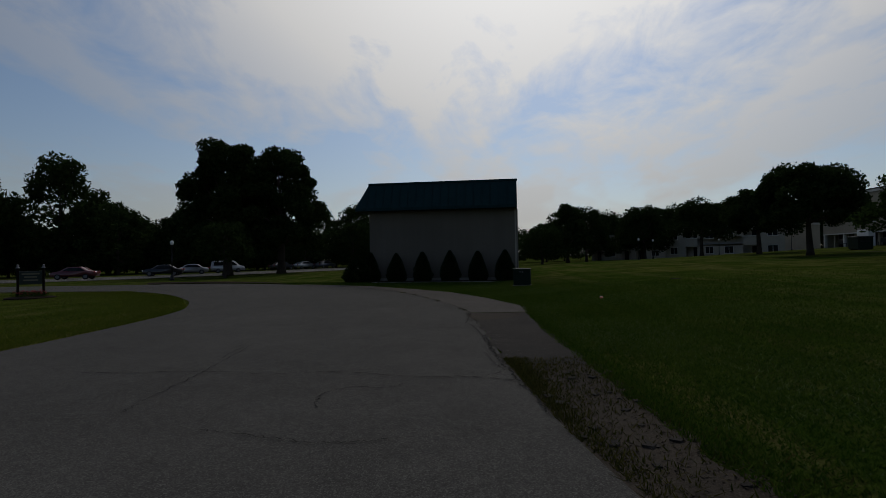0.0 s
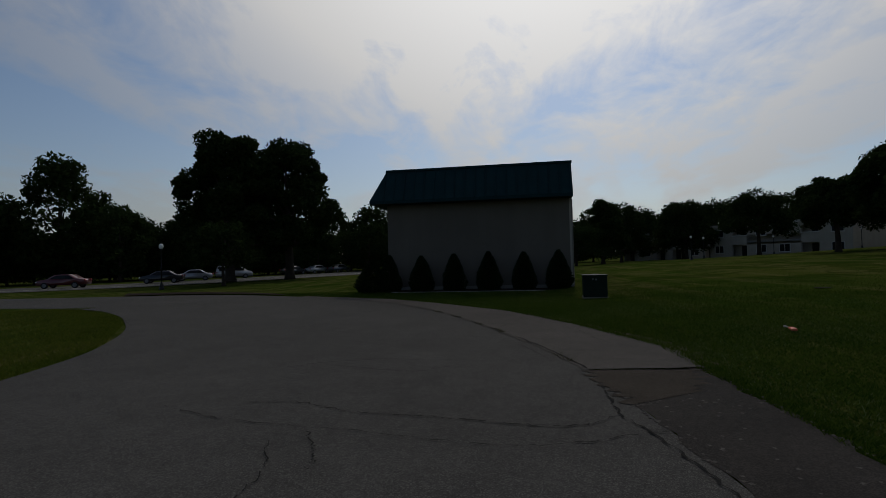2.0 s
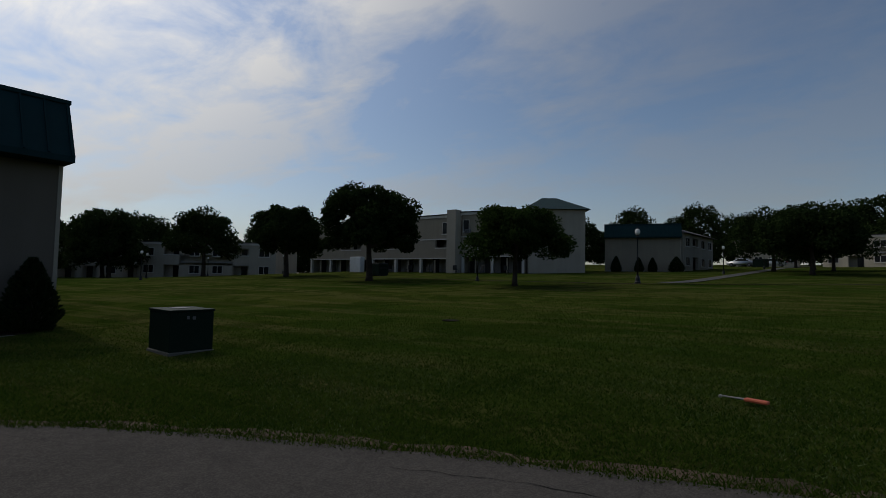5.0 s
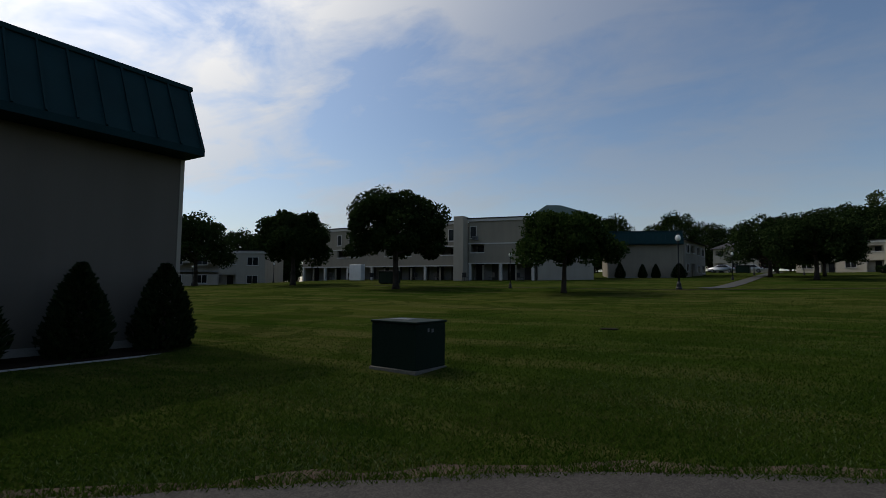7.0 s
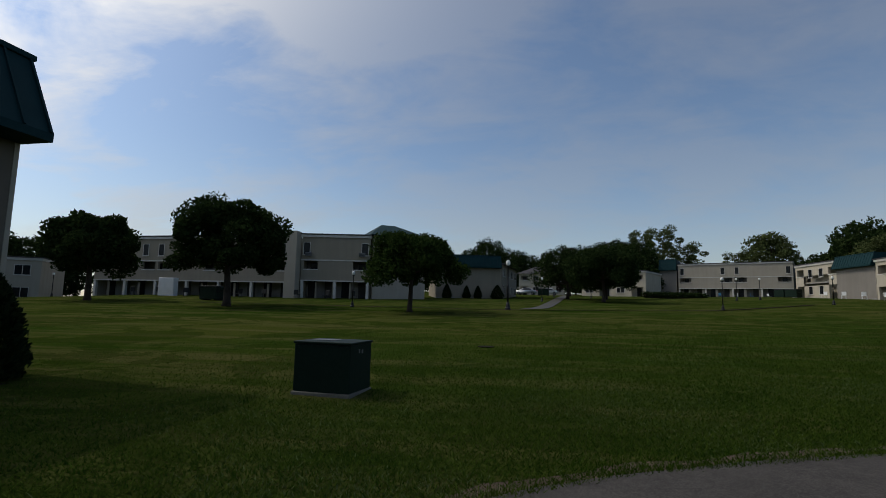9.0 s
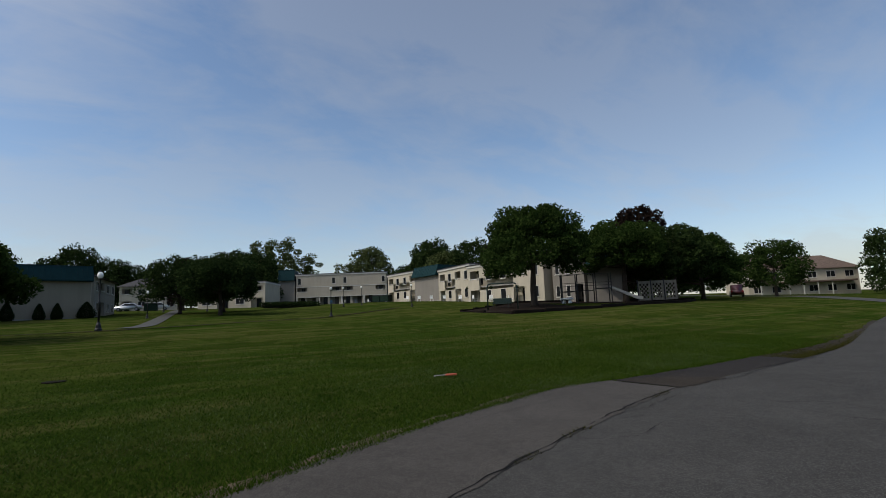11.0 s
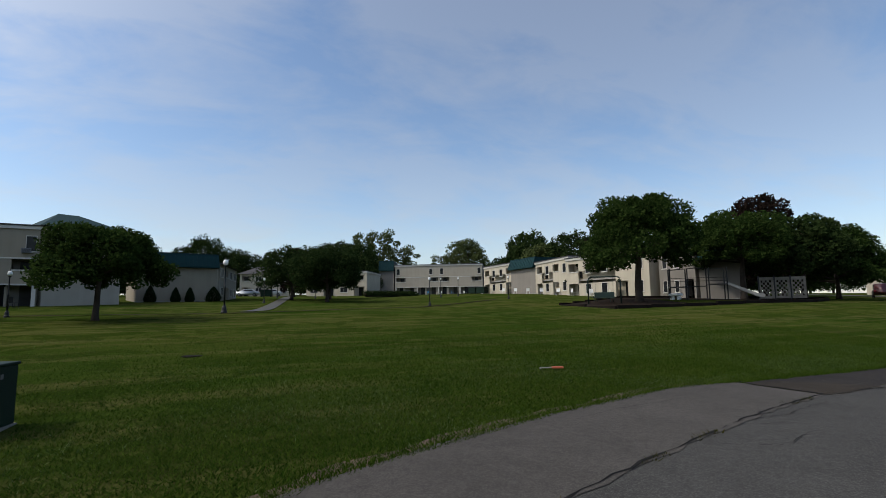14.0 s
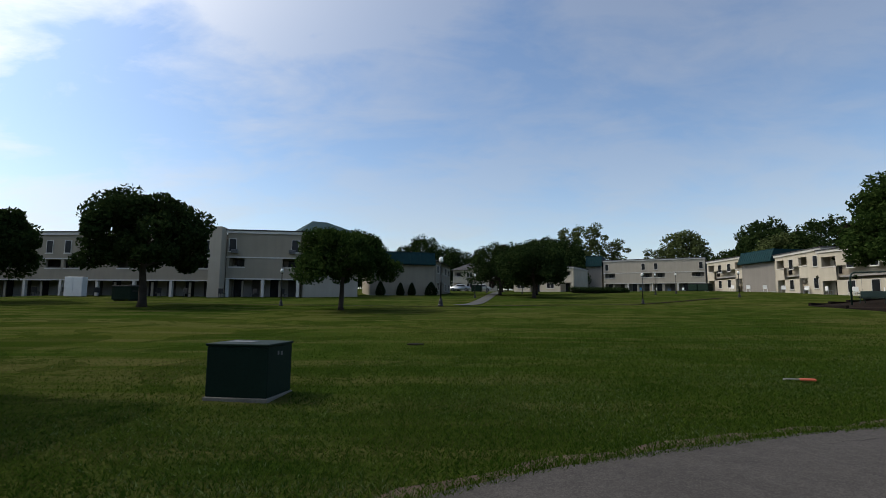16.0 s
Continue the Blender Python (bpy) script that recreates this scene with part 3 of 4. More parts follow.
tree("broad dark shade tree farther along the path", 63.0, 13.2, 7.0, 4.4, LEAF_DARK, 15, 0.22, 0.24, 9000, 0.18, "wide", group="lawn trees")
tree("small round tree beside the path", 66.0, 8.0, 6.0, 3.6, LEAF_DARK, 16, 0.18, 0.24, 7500, 0.18, "round", group="lawn trees")
tree("large spreading shade tree in the playground", 32.4, -14.3, 10.0, 4.6, LEAF, 17, 0.34, 0.36, 40800, 0.16, "round", group="playground trees")
tree("dense shade tree over the climbing frame", 32.2, -26.7, 8.8, 4.0, LEAF, 18, 0.32, 0.44, 28050, 0.16, "round", group="playground trees")
tree("dense shade tree behind the climbing frame", 31.0, -33.4, 8.6, 4.3, LEAF_DARK, 19, 0.3, 0.34, 22950, 0.18, "round", group="playground trees")
tree("round green street tree on the verge", 32.9, -41.5, 8.2, 4.6, LEAF, 20, 0.26, 0.2, 22950, 0.18, "round", group="street trees")
tree("pale green street tree beside the road", 34.1, -60.8, 8.6, 4.6, LEAF, 21, 0.24, 0.16, 10500, 0.21, "wide", group="street trees")
tree("tall dark tree against the sky", -22.6, 46.5, 13.6, 4.0, LEAF_DARK, 22, 0.42, 0.2, 40800, 0.18, "round", group="parking trees")
tree("tall dark tree with a broken outline", -18.5, 49.2, 13.2, 4.0, LEAF_DARK, 23, 0.4, 0.2, 40800, 0.18, "round", group="parking trees")
tree("young tree at the parking kerb", -19.0, 38.5, 4.6, 2.0, LEAF_DARK, 24, 0.12, 0.3, 4500, 0.13, "round", group="parking trees")
tree("small weeping tree on the far lawn", 10.3, 73.0, 6.0, 4.0, LEAF_DARK, 25, 0.2, 0.2, 9000, 0.16, "wide", group="far lawn trees")
tree("dark upright tree on the far lawn", 15.0, 79.0, 10.2, 3.2, LEAF_DARK, 26, 0.3, 0.12, 9000, 0.24, "tall", group="far lawn trees")
tree("dark tree before the far flats", 30.5, 92.0, 9.5, 4.4, LEAF_DARK, 27, 0.28, 0.18, 9000, 0.24, "round", group="far lawn trees")

tree("dark dense tree before the far flats", 20.1, 90.5, 10.5, 4.4, LEAF_DARK, 28, 0.28, 0.16, 9000, 0.24, "round", group="far lawn trees")
tree("dark dense tree on the far lawn", 29.7, 88.0, 10.0, 4.2, LEAF_DARK, 29, 0.28, 0.2, 9000, 0.24, "round", group="far lawn trees")
tree("dark lawn tree with a high crown", 31.2, 67.4, 8.4, 3.8, LEAF_DARK, 30, 0.25, 0.32, 12000, 0.19, "wide", group="lawn trees")

# woods and trees behind the houses: a few kinds, copied
KINDS = {
    "wood": tree("dense dark green woodland tree with leafy crown", 60, 120, 14, 6.5, LEAF_DARK, 41, 0.3, 0.06, 7500, 0.34, "round", group="woods"),
    "tall": tree("tall narrow dark tree of the woods", -54.5, 65.5, 17.0, 6.0, LEAF_DARK, 42, 0.35, 0.08, 10500, 0.32, "tall", group="woods"),
    "red": tree("dark copper-leaved tree with dense crown", 38.6, -38.0, 13.0, 4.0, LEAF_RED, 43, 0.3, 0.1, 9000, 0.26, "round", group="copper trees"),
    "thin": tree("tall thinly leaved tree against the sky", 147.8, -13.0, 20.0, 5.2, LEAF_PALE, 44, 0.22, 0.25, 3900, 0.34, "sparse", group="thin trees"),
    "pale": tree("pale green street tree beside the road", 22.0, -100.0, 12.0, 5.5, LEAF_PALE, 45, 0.3, 0.1, 9000, 0.29, "round", group="street trees"),
}


def more(kind, x, y, s, turn):
    ob = copy_thing(KINDS[kind], Matrix.Identity(4))
    ob.matrix_basis = spot(x, y, -0.05, turn) @ Matrix.Diagonal((s, s, s * (0.9 + 0.2 * math.sin(turn)), 1))


rng = random.Random(5)
# belt west and north of the car park
for i in range(24):
    a = i / 23
    more("wood" if i % 4 else "tall", -95 + 92 * a + rng.uniform(-2, 2), 62 + 34 * a + rng.uniform(-6, 8), rng.uniform(0.72, 0.98), rng.uniform(0, 360))
for x, y, s in [(-47, 66, 0.74), (-61, 60, 0.85), (-40, 72, 0.66), (-33, 78, 0.65), (-75, 48, 0.8), (-84, 40, 0.9), (-96, 28, 0.9)]:
    more("tall" if s > 0.8 else "wood", x, y, s, rng.uniform(0, 360))
for i in range(12):
    more("wood", -40 + 3.6 * i + rng.uniform(-1, 1), 80 + rng.uniform(-2, 4), rng.uniform(0.45, 0.62), rng.uniform(0, 360))
for i in range(17):
    more("wood", -76 + 2.8 * i, 60 + 1.0 * i + rng.uniform(-2, 2), rng.uniform(0.42, 0.6), rng.uniform(0, 360))
# belt north-east behind the flats
for i in range(22):
    a = i / 21
    more("wood", 2 + 86 * a + rng.uniform(-3, 3), 112 - 20 * a * a + rng.uniform(-3, 10), rng.uniform(0.7, 0.92), rng.uniform(0, 360))
# belt east behind the low house
for i in range(14):
    a = i / 13
    more("wood", 92 + 18 * a + rng.uniform(-3, 3), 62 - 36 * a + rng.uniform(-2, 2), rng.uniform(0.62, 0.82), rng.uniform(0, 360))
for i in range(12):
    a = i / 11
    more("wood", 125 + 10 * math.sin(5 * a) + rng.uniform(-4, 4), 22 - 28 * a, rng.uniform(0.75, 1.0), rng.uniform(0, 360))
# belt south-east behind the terrace
for i in range(20):
    a = i / 19
    more("red" if i in (9, 13) else "wood", 112 - 66 * a + rng.uniform(-2, 2), -43 - 5 * a + rng.uniform(-3, 3), rng.uniform(0.86, 1.12), rng.uniform(0, 360))
for x, y, s in [(132.6, -11.4, 0.95), (132.9, -15.7, 0.98), (132.7, -21.3, 1.0), (128.9, -4.3, 0.6), (131.6, -32.8, 0.8)]:
    more("thin", x, y, s, x * 7)
for x, y, s in [(128.7, -26.0, 0.62), (79.0, 44.1, 0.95), (83.0, 11.4, 0.62)]:
    more("red", x, y, s, x)
for x, y, s in [(126.8, -38.0, 1.25), (91.3, -41.4, 1.1)]:
    more("pale", x, y, s, x)
for i, (x, y) in enumerate([(80.8, -73.8), (80.8, -80.4), (74.7, -79.1), (76.3, -87.3), (70.3, -85.6), (71.4, -93.9), (70.8, -100.3), (62.2, -113.8)]):
    more("wood", x, y, 0.72 + 0.07 * (i % 3), 40 * i)
# south along the road
for x, y, s in [(24, -92, 0.95), (20, -108, 1.0), (14, -112, 0.8), (2, -120, 0.7), (-8, -125, 0.8), (-20, -120, 0.9), (28, -86, 0.8), (10, -140, 0.9), (50, -84, 0.8)]:
    more("pale" if s >= 0.9 else "wood", x, y, s, x * 3)
for i in range(16):
    more("wood", -30 - 5 * i + rng.uniform(-2, 2), -110 + 8 * i, rng.uniform(0.7, 0.95), rng.uniform(0, 360))


# ---------------------------------------------------------------- buildings
def mansard_roof(parent, x0, x1, y, z0, z1, out, wrap_left, depth):
    """Standing-seam mansard: sloping front, flat top, soffit; seams are pieces."""
    xl0 = x0 - (out if wrap_left else 0.06)
    xr0 = x1 + 0.06
    xl1 = x0 + (0.02 if wrap_left else -0.06)
    bm = bmesh.new()
    lo = [bm.verts.new(p) for p in ((xl0, y - out, z0), (xr0, y - out, z0), (xr0, y + depth, z0), (xl0, y + depth, z0))]
    li = [bm.verts.new(p) for p in ((xl0, y - out, z0 - 0.14), (xr0, y - out, z0 - 0.14), (xr0, y + depth, z0 - 0.14), (xl0, y + depth, z0 - 0.14))]
    hi = [bm.verts.new(p) for p in ((xl1, y, z1), (xr0, y, z1), (xr0, y + depth, z1), (xl1, y + depth, z1))]
    for a, b in ((lo, hi), (li, lo)):
        for k in range(4):
            bm.faces.new((a[k], a[(k + 1) % 4], b[(k + 1) % 4], b[k]))
    bm.faces.new(hi)
    bm.faces.new(li[::-1])
    bmesh.ops.recalc_face_normals(bm, faces=bm.faces)
    roof = part("roof", bm, ROOF_GREEN, parent, "green standing-seam metal mansard roof")
    length = math.hypot(out, z1 - z0)
    seam = bmesh.new()
    box(-0.018, 0.018, -0.035, 0.0, 0, length, 0.0, seam)
    me = bpy.data.meshes.new("seam")
    seam.to_mesh(me)
    seam.free()
    me.materials.append(ROOF_GREEN)
    n = max(2, round((x1 - x0) / 0.45))
    for k in range(n + 1):
        shared("seam", me, roof, pose(x0 + (x1 - x0) * k / n, y - out - 0.001, z0, -math.degrees(math.atan2(out, z1 - z0))))
    part("ridge_cap", box(xl1 - 0.03, xr0 + 0.03, y - 0.06, y + 0.12, z1 - 0.05, z1 + 0.05, 0.015), ROOF_GREEN, roof)
    return roof


def frame_at(p0, p1):
    """Pose with local x from p0 to p1 and the house behind it on local +y; its length too."""
    a, b = Vector((*p0, 0)), Vector((*p1, 0))
    ang = math.degrees(math.atan2(b.y - a.y, b.x - a.x))
    m = spot(a.x, a.y, 0, ang)
    m.translation.z = min(m.translation.z, spot(b.x, b.y).translation.z) - 0.05
    return m, (b - a).length


def window_part(parent, x, z, wide, high, y=0.0, mullions=1, shutters=False):
    """Frame, glass and sill, set into the wall face at y."""
    f = bmesh.new()
    t = 0.05
    mullions = mullions if wide > 1 else 0
    for q in ((x - wide / 2, x + wide / 2, z, z + t), (x - wide / 2, x + wide / 2, z + high - t, z + high), (x - wide / 2, x - wide / 2 + t, z + t, z + high - t), (x + wide / 2 - t, x + wide / 2, z + t, z + high - t)):
        box(q[0], q[1], y - 0.05, y + 0.08, q[2], q[3], 0, f)
    for k in range(mullions):
        xm = x - wide / 2 + wide * (k + 1) / (mullions + 1)
        box(xm - 0.03, xm + 0.03, y - 0.04, y + 0.07, z + t, z + high - t, 0, f)
    win = part("window", f, WHITE, parent)
    part("pane", box(x - wide / 2 + t, x + wide / 2 - t, y - 0.012, y + 0.05, z + t, z + high - t), PANE, win)
    part("sill", box(x - wide / 2 - 0.06, x + wide / 2 + 0.06, y - 0.1, y + 0.02, z - 0.06, z - 0.004), WHITE, win)
    return win


def wall_with_holes(x0, x1, z0, z1, y0, y1, holes):
    """A wall slab on local x with rectangular openings (x0, x1, z0, z1)."""
    xs = sorted({x0, x1, *[h[0] for h in holes], *[h[1] for h in holes]})
    zs = sorted({z0, z1, *[h[2] for h in holes], *[h[3] for h in holes]})
    bm = bmesh.new()
    for a, b in zip(xs, xs[1:]):
        for c, d in zip(zs, zs[1:]):
            mx, mz = (a + b) / 2, (c + d) / 2
            if not any(h[0] < mx < h[1] and h[2] < mz < h[3] for h in holes):
                box(a, b, y0, y1, c, d, 0, bm)
    bmesh.ops.remove_doubles(bm, verts=bm.verts, dist=0.001)
    inner = [f for f in bm.faces if all(len(e.link_faces) > 2 for e in f.edges)]
    bmesh.ops.delete(bm, geom=inner, context="FACES")
    return bm


def flats(label, p0, p1, depth, high, storeys, bays, wall, roof="flat", recess=1.2, arcade=False, group="flats", green=()):
    """A block of flats. bays: letters, one per bay: w window pair, b balcony slot, n plain, d door."""
    m, length = frame_at(p0, p1)
    root = thing("apartment_building", label, "building", group, m=m)
    sh = high / storeys
    bw = length / len(bays)
    holes, wins, slots = [], [], []
    for s in range(storeys):
        z = s * sh
        for i, kind in enumerate(bays):
            a = i * bw
            if arcade and s == 0:
                continue
            if kind == "b":
                top = z + sh * 0.82
                low = z + (sh * 0.42 if s else 0.05)
                holes.append((a + bw * 0.16, a + bw * 0.84, low, top))
                slots.append((a + bw * 0.16, a + bw * 0.84, low, top))
            elif kind == "e":
                near = a + bw * (0.3 if i < len(bays) / 2 or bays[i - 1] == "e" else 0.7)
                if s == storeys - 1:
                    wins.append((near, z + sh * 0.14, 0.75, sh * 0.62))
                else:
                    lo_x, hi_x = a + (0.28 if near < a + bw / 2 else 0.05), a + bw - (0.05 if near < a + bw / 2 else 0.28)
                    holes.append((lo_x, hi_x, z + sh * 0.45, z + sh * 0.85))
                    slots.append((lo_x, hi_x, z + sh * 0.45, z + sh * 0.85))
            elif kind in "wv":
                wide, zz, hh = (min(1.5, bw * 0.5), z + sh * 0.34, sh * 0.46) if kind == "w" else (min(0.95, bw * 0.4), z + sh * 0.3, sh * 0.5)
                wins.append((a + bw / 2, zz, wide, hh))
    if arcade:
        holes.append((0.3, length - 0.3, 0.0, sh * 0.86))
    part("wall", wall_with_holes(0, length, 0, high, 0, 0.3, holes), wall, root)
    # Behind an arcade the body turns darker taupe, painting in the recess shade.
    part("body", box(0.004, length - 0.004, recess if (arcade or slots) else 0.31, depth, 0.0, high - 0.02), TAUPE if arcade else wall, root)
    if slots or arcade:
        part("side_wall", box(-0.004, 0.25, 0.302, recess, 0, high - 0.004), wall, root)
        part("side_wall", box(length - 0.25, length + 0.004, 0.302, recess, 0, high - 0.004), wall, root)
        for s in range(1, storeys):
            part("floor_slab", box(0.26, length - 0.26, 0.31, recess - 0.004, s * sh - 0.12, s * sh + 0.05), CONCRETE, root)
    for a, b, low, top in slots:
        part("balcony_rail", box(a - 0.05, b + 0.05, -0.06, 0.02, low - 0.12, low - 0.02), WHITE, root)
        part("balcony_door", box((a + b) / 2 - 0.4, (a + b) / 2 + 0.4, recess - 0.06, recess - 0.003, low if low < sh * 0.3 else low - sh * 0.3, top - 0.1), PANE, root)
    for x, z, wide, hh in wins:
        window_part(root, x, z, wide, hh)
    if arcade:
        n = max(2, len(bays) // 2 + 1)
        for k in range(n):
            x = 0.18 + (length - 0.36) * k / (n - 1)
            part("column", box(x - 0.14, x + 0.14, -0.02, 0.3, 0, sh * 0.86 - 0.003, 0.015), WHITE, root)
        for i, kind in enumerate(bays):
            a = i * bw + bw * 0.5
            part("door", box(a - 0.45, a + 0.45, recess - 0.07, recess - 0.003, 0.02, 2.05), RECESS_SHADE if i % 2 else PANE, root)
            part("screen_panel", box(a + 0.6, a + bw * 0.42, 0.32, 0.4, 0.02, sh * 0.8), wall, root)
        for s in range(1, storeys):
            part("trim_band", box(-0.03, length + 0.03, -0.05, -0.002, s * sh - 0.32, s * sh - 0.2), WHITE, root)
    if roof == "flat":
        part("fascia", box(-0.12, length + 0.12, -0.14, depth + 0.1, high + 0.002, high + 0.28, 0.02), WHITE, root)
        part("roof", box(-0.2, length + 0.2, -0.22, depth + 0.2, high + 0.284, high + 0.4, 0.02), ROOF_DARK, root)
    else:
        bm = bmesh.new()
        ov, rh = 0.5, roof
        lo = [bm.verts.new(p) for p in ((-ov, -ov, high + 0.004), (length + ov, -ov, high + 0.004), (length + ov, depth + ov, high + 0.004), (-ov, depth + ov, high + 0.004))]
        ins = min(depth * 0.5, length * 0.45)
        r = [bm.verts.new((ins * 0.8, depth / 2, high + rh)), bm.verts.new((length - ins * 0.8, depth / 2, high + rh))]
        for f in ((lo[0], lo[1], r[1], r[0]), (lo[1], lo[2], r[1]), (lo[2], lo[3], r[0], r[1]), (lo[3], lo[0], r[0]), lo[::-1]):
            bm.faces.new(f)
        bmesh.ops.recalc_face_normals(bm, faces=bm.faces)
        part("roof", bm, ROOF_GREEN if "green" in label else SHINGLE if "brown" in label else ROOF_DARK, root)
    return root, m, length


def end_block(label, p0, p1, depth, high, wall, eave, top, out=0.7, wrap=False, name="apartment_building"):
    """A windowless gable block with a green mansard."""
    m, length = frame_at(p0, p1)
    root = thing(name, label, "building", "mansard blocks", m=m)
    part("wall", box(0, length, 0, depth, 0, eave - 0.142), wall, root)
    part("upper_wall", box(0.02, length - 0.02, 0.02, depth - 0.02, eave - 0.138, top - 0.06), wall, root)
    mansard_roof(root, 0, length, 0.0, eave, top, out, wrap, min(depth, 6))
    part("plinth", box(-0.02, length + 0.02, -0.03, -0.003, 0, 0.22), CONCRETE, root)
    part("corner_trim", box(length - 0.07, length + 0.012, -0.012, 0.08, 0.23, eave - 0.15), SIDING, root)
    return root, m, length


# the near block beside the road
A_root, A_m, A_len = end_block("taupe stucco end block with a dark green metal mansard roof", (-5.42, 27.12), (2.45, 26.45), 9, 5.35, STUCCO_SHADED, 3.97, 5.33, 0.62, True)
part("gable_vent", box(1.2, 2.0, 5.4, 6.2, 5.3, 5.75, 0.03), WHITE, A_root)
part("downpipe", tube([(A_len + 0.05, 0.3, 0.1), (A_len + 0.05, 0.3, 3.8)], [0.045, 0.045], 8), TAUPE, A_root)
part("kerb_edging", box(0.4, A_len - 0.3, -1.22, -1.15, 0.0, 0.07, 0.02), CONCRETE, A_root)
bed = thing("mulch_bed", "dark mulch planting bed along the wall", "planting bed", kind="structure", m=A_m)
part("mulch", box(0.2, A_len - 0.1, -1.15, -0.03, -0.03, 0.085), MULCH, bed)


def cone_shrub(label, x, y, high, r, seed, parent_m=None, group="shrubs by the wall"):
    rng = np.random.default_rng(seed)
    where = (parent_m or Matrix.Identity(4)) @ Vector((x, y, 0))
    root = thing("shrub", label, "shrub", group, m=pose(where.x, where.y, rise(where.x, where.y)) @ Matrix.Scale(FAR if where.x > 8 else 1.0, 4))
    n = 5200
    t = rng.uniform(0, 1, n) ** 1.25
    prof = r * np.minimum(1.0, 0.72 + 1.6 * t) * (1 - t ** 1.5) ** 0.8 + 0.03
    a = rng.uniform(0, 2 * np.pi, n)
    rad = prof * rng.uniform(0.55, 1.07, n) * (1 + 0.07 * np.sin(a * 5 + t * 9))
    p = np.stack([rad * np.cos(a), rad * np.sin(a), 0.04 + t * high], 1)
    outw = np.stack([np.cos(a), np.sin(a), np.full(n, 0.9)], 1) + rng.normal(0, 0.35, (n, 3))
    outw /= np.linalg.norm(outw, axis=1, keepdims=True)
    b = np.cross(outw, rng.normal(0, 1, (n, 3)))
    b /= np.linalg.norm(b, axis=1, keepdims=True)
    s = rng.uniform(0.03, 0.075, (n, 1))
    v = np.stack([p - outw * s, p + b * s * 0.45, p + outw * s, p - b * s * 0.45], 1).reshape(-1, 3)
    me = bpy.data.meshes.new("foliage")
    me.from_pydata(v.tolist(), [], np.arange(4 * n).reshape(-1, 4).tolist())
    me.materials.append(NEEDLE)
    fo = new("foliage", me)
    fo.parent = root
    part("stem", tube([(0, 0, -0.02), (0, 0, high * 0.85)], [0.05, 0.01], 7), BARK, root)


for i, (fx, hh, rr) in enumerate([(0.2, 1.5, 0.5), (1.6, 1.45, 0.52), (3.0, 1.5, 0.5), (4.45, 1.55, 0.52), (5.9, 1.5, 0.5), (7.3, 1.5, 0.54)]):
    cone_shrub("dark conical evergreen shrub beside the stucco wall", fx, -0.6, hh, rr, 60 + i, A_m)
cone_shrub("dark rounded evergreen shrub at the wall corner", -0.55, -0.7, 1.25, 0.75, 70, A_m)

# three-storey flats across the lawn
flats("long three-storey taupe flats with a shaded ground floor arcade", (46.6, 67.0), (45.9, 43.2), 11, 6.5, 3, "enneenneenne", STUCCO_PALE, "flat", 1.6, True)
flats("three-storey taupe flats with balcony slots and arcade", (46.6, 42.0), (47.8, 34.8), 11, 6.55, 3, "enne", STUCCO_PALE, "flat", 1.6, True)
flats("grey three-storey end block with a green hipped roof", (48.0, 34.5), (51.3, 29.5), 9, 6.9, 1, "nn", SIDING, 1.9, 0.4)
part("pier", box(-0.6, 0.6, -0.6, 0.6, -0.1, 7.05, 0.02), SIDING, thing("wall_pier", "grey full-height stucco pier", "pier", kind="structure", m=spot(46.1, 42.7)))
b_root, b_m, b_len = end_block("two-storey taupe end block with a green metal mansard", (57.0, 29.2), (59.3, 21.6), 9, 5.4, STUCCO_PALE, 4.0, 5.4, 0.6, False)
flats("two-storey pale wing with dark windows", (59.7, 21.4), (70.7, 19.9), 8, 4.3, 2, "wbww", SIDING, 1.6, 1.0)
for i, (fx, hh, rr) in enumerate([(1.2, 1.7, 0.6), (3.6, 1.5, 0.5), (5.0, 1.5, 0.5), (7.4, 1.6, 0.85)]):
    cone_shrub("dark evergreen shrub beside the taupe wall", fx, -0.7, hh, rr, 80 + i, b_m)
flats("pale two-storey flats with dark balcony slots", (100.7, 20.1), (100.5, 11.1), 9, 4.3, 2, "bwnw", CREAM, 1.8, 1.2)
flats("pale two-storey flats behind the trees", (98.0, 8.0), (92.0, -2.5), 9, 4.4, 2, "wbwb", CREAM, "flat", 1.2)
flats("three-storey beige flats with recessed ground floor", (110.4, -13.0), (101.3, -30.9), 9, 6.8, 3, "enneenne", SIDING, "flat", 1.4, True)
end_block("green-roofed end block of the beige flats", (111.9, -9.6), (110.6, -12.7), 8, 7.4, TAUPE, 5.8, 8.0, 0.6)
flats("sunlit cream two-storey terrace", (81.8, -22.2), (71.9, -22.8), 8, 4.9, 2, "bvvb", CREAM, "flat", 1.2, group="terrace")
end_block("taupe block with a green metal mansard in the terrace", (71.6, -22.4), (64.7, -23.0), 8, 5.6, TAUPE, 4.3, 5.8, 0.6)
flats("sunlit cream two-storey terrace with balconies", (64.3, -22.8), (54.3, -22.0), 8, 5.0, 2, "bvbv", CREAM, "flat", 1.2, group="terrace")
flats("sunlit cream two-storey terrace with window boxes", (53.9, -21.3), (41.0, -23.4), 8, 5.2, 2, "bvvbv", CREAM, "flat", 1.2, group="terrace")
# Cream end block in taupe walls: its shade is put into the colour.
flats("cream two-storey terrace end behind the playground, shade painted as taupe", (40.6, -24.4), (36.6, -25.4), 8, 5.2, 2, "vvb", TAUPE, "flat", 1.2, group="terrace")
flats("brown-roofed two-storey house with a cream front", (45.4, -74.7), (34.9, -90.4), 8, 4.7, 2, "wwdwww", CREAM, 2.6, 1.2)
porch_m, porch_len = frame_at((44.8, -75.6), (35.6, -89.4))
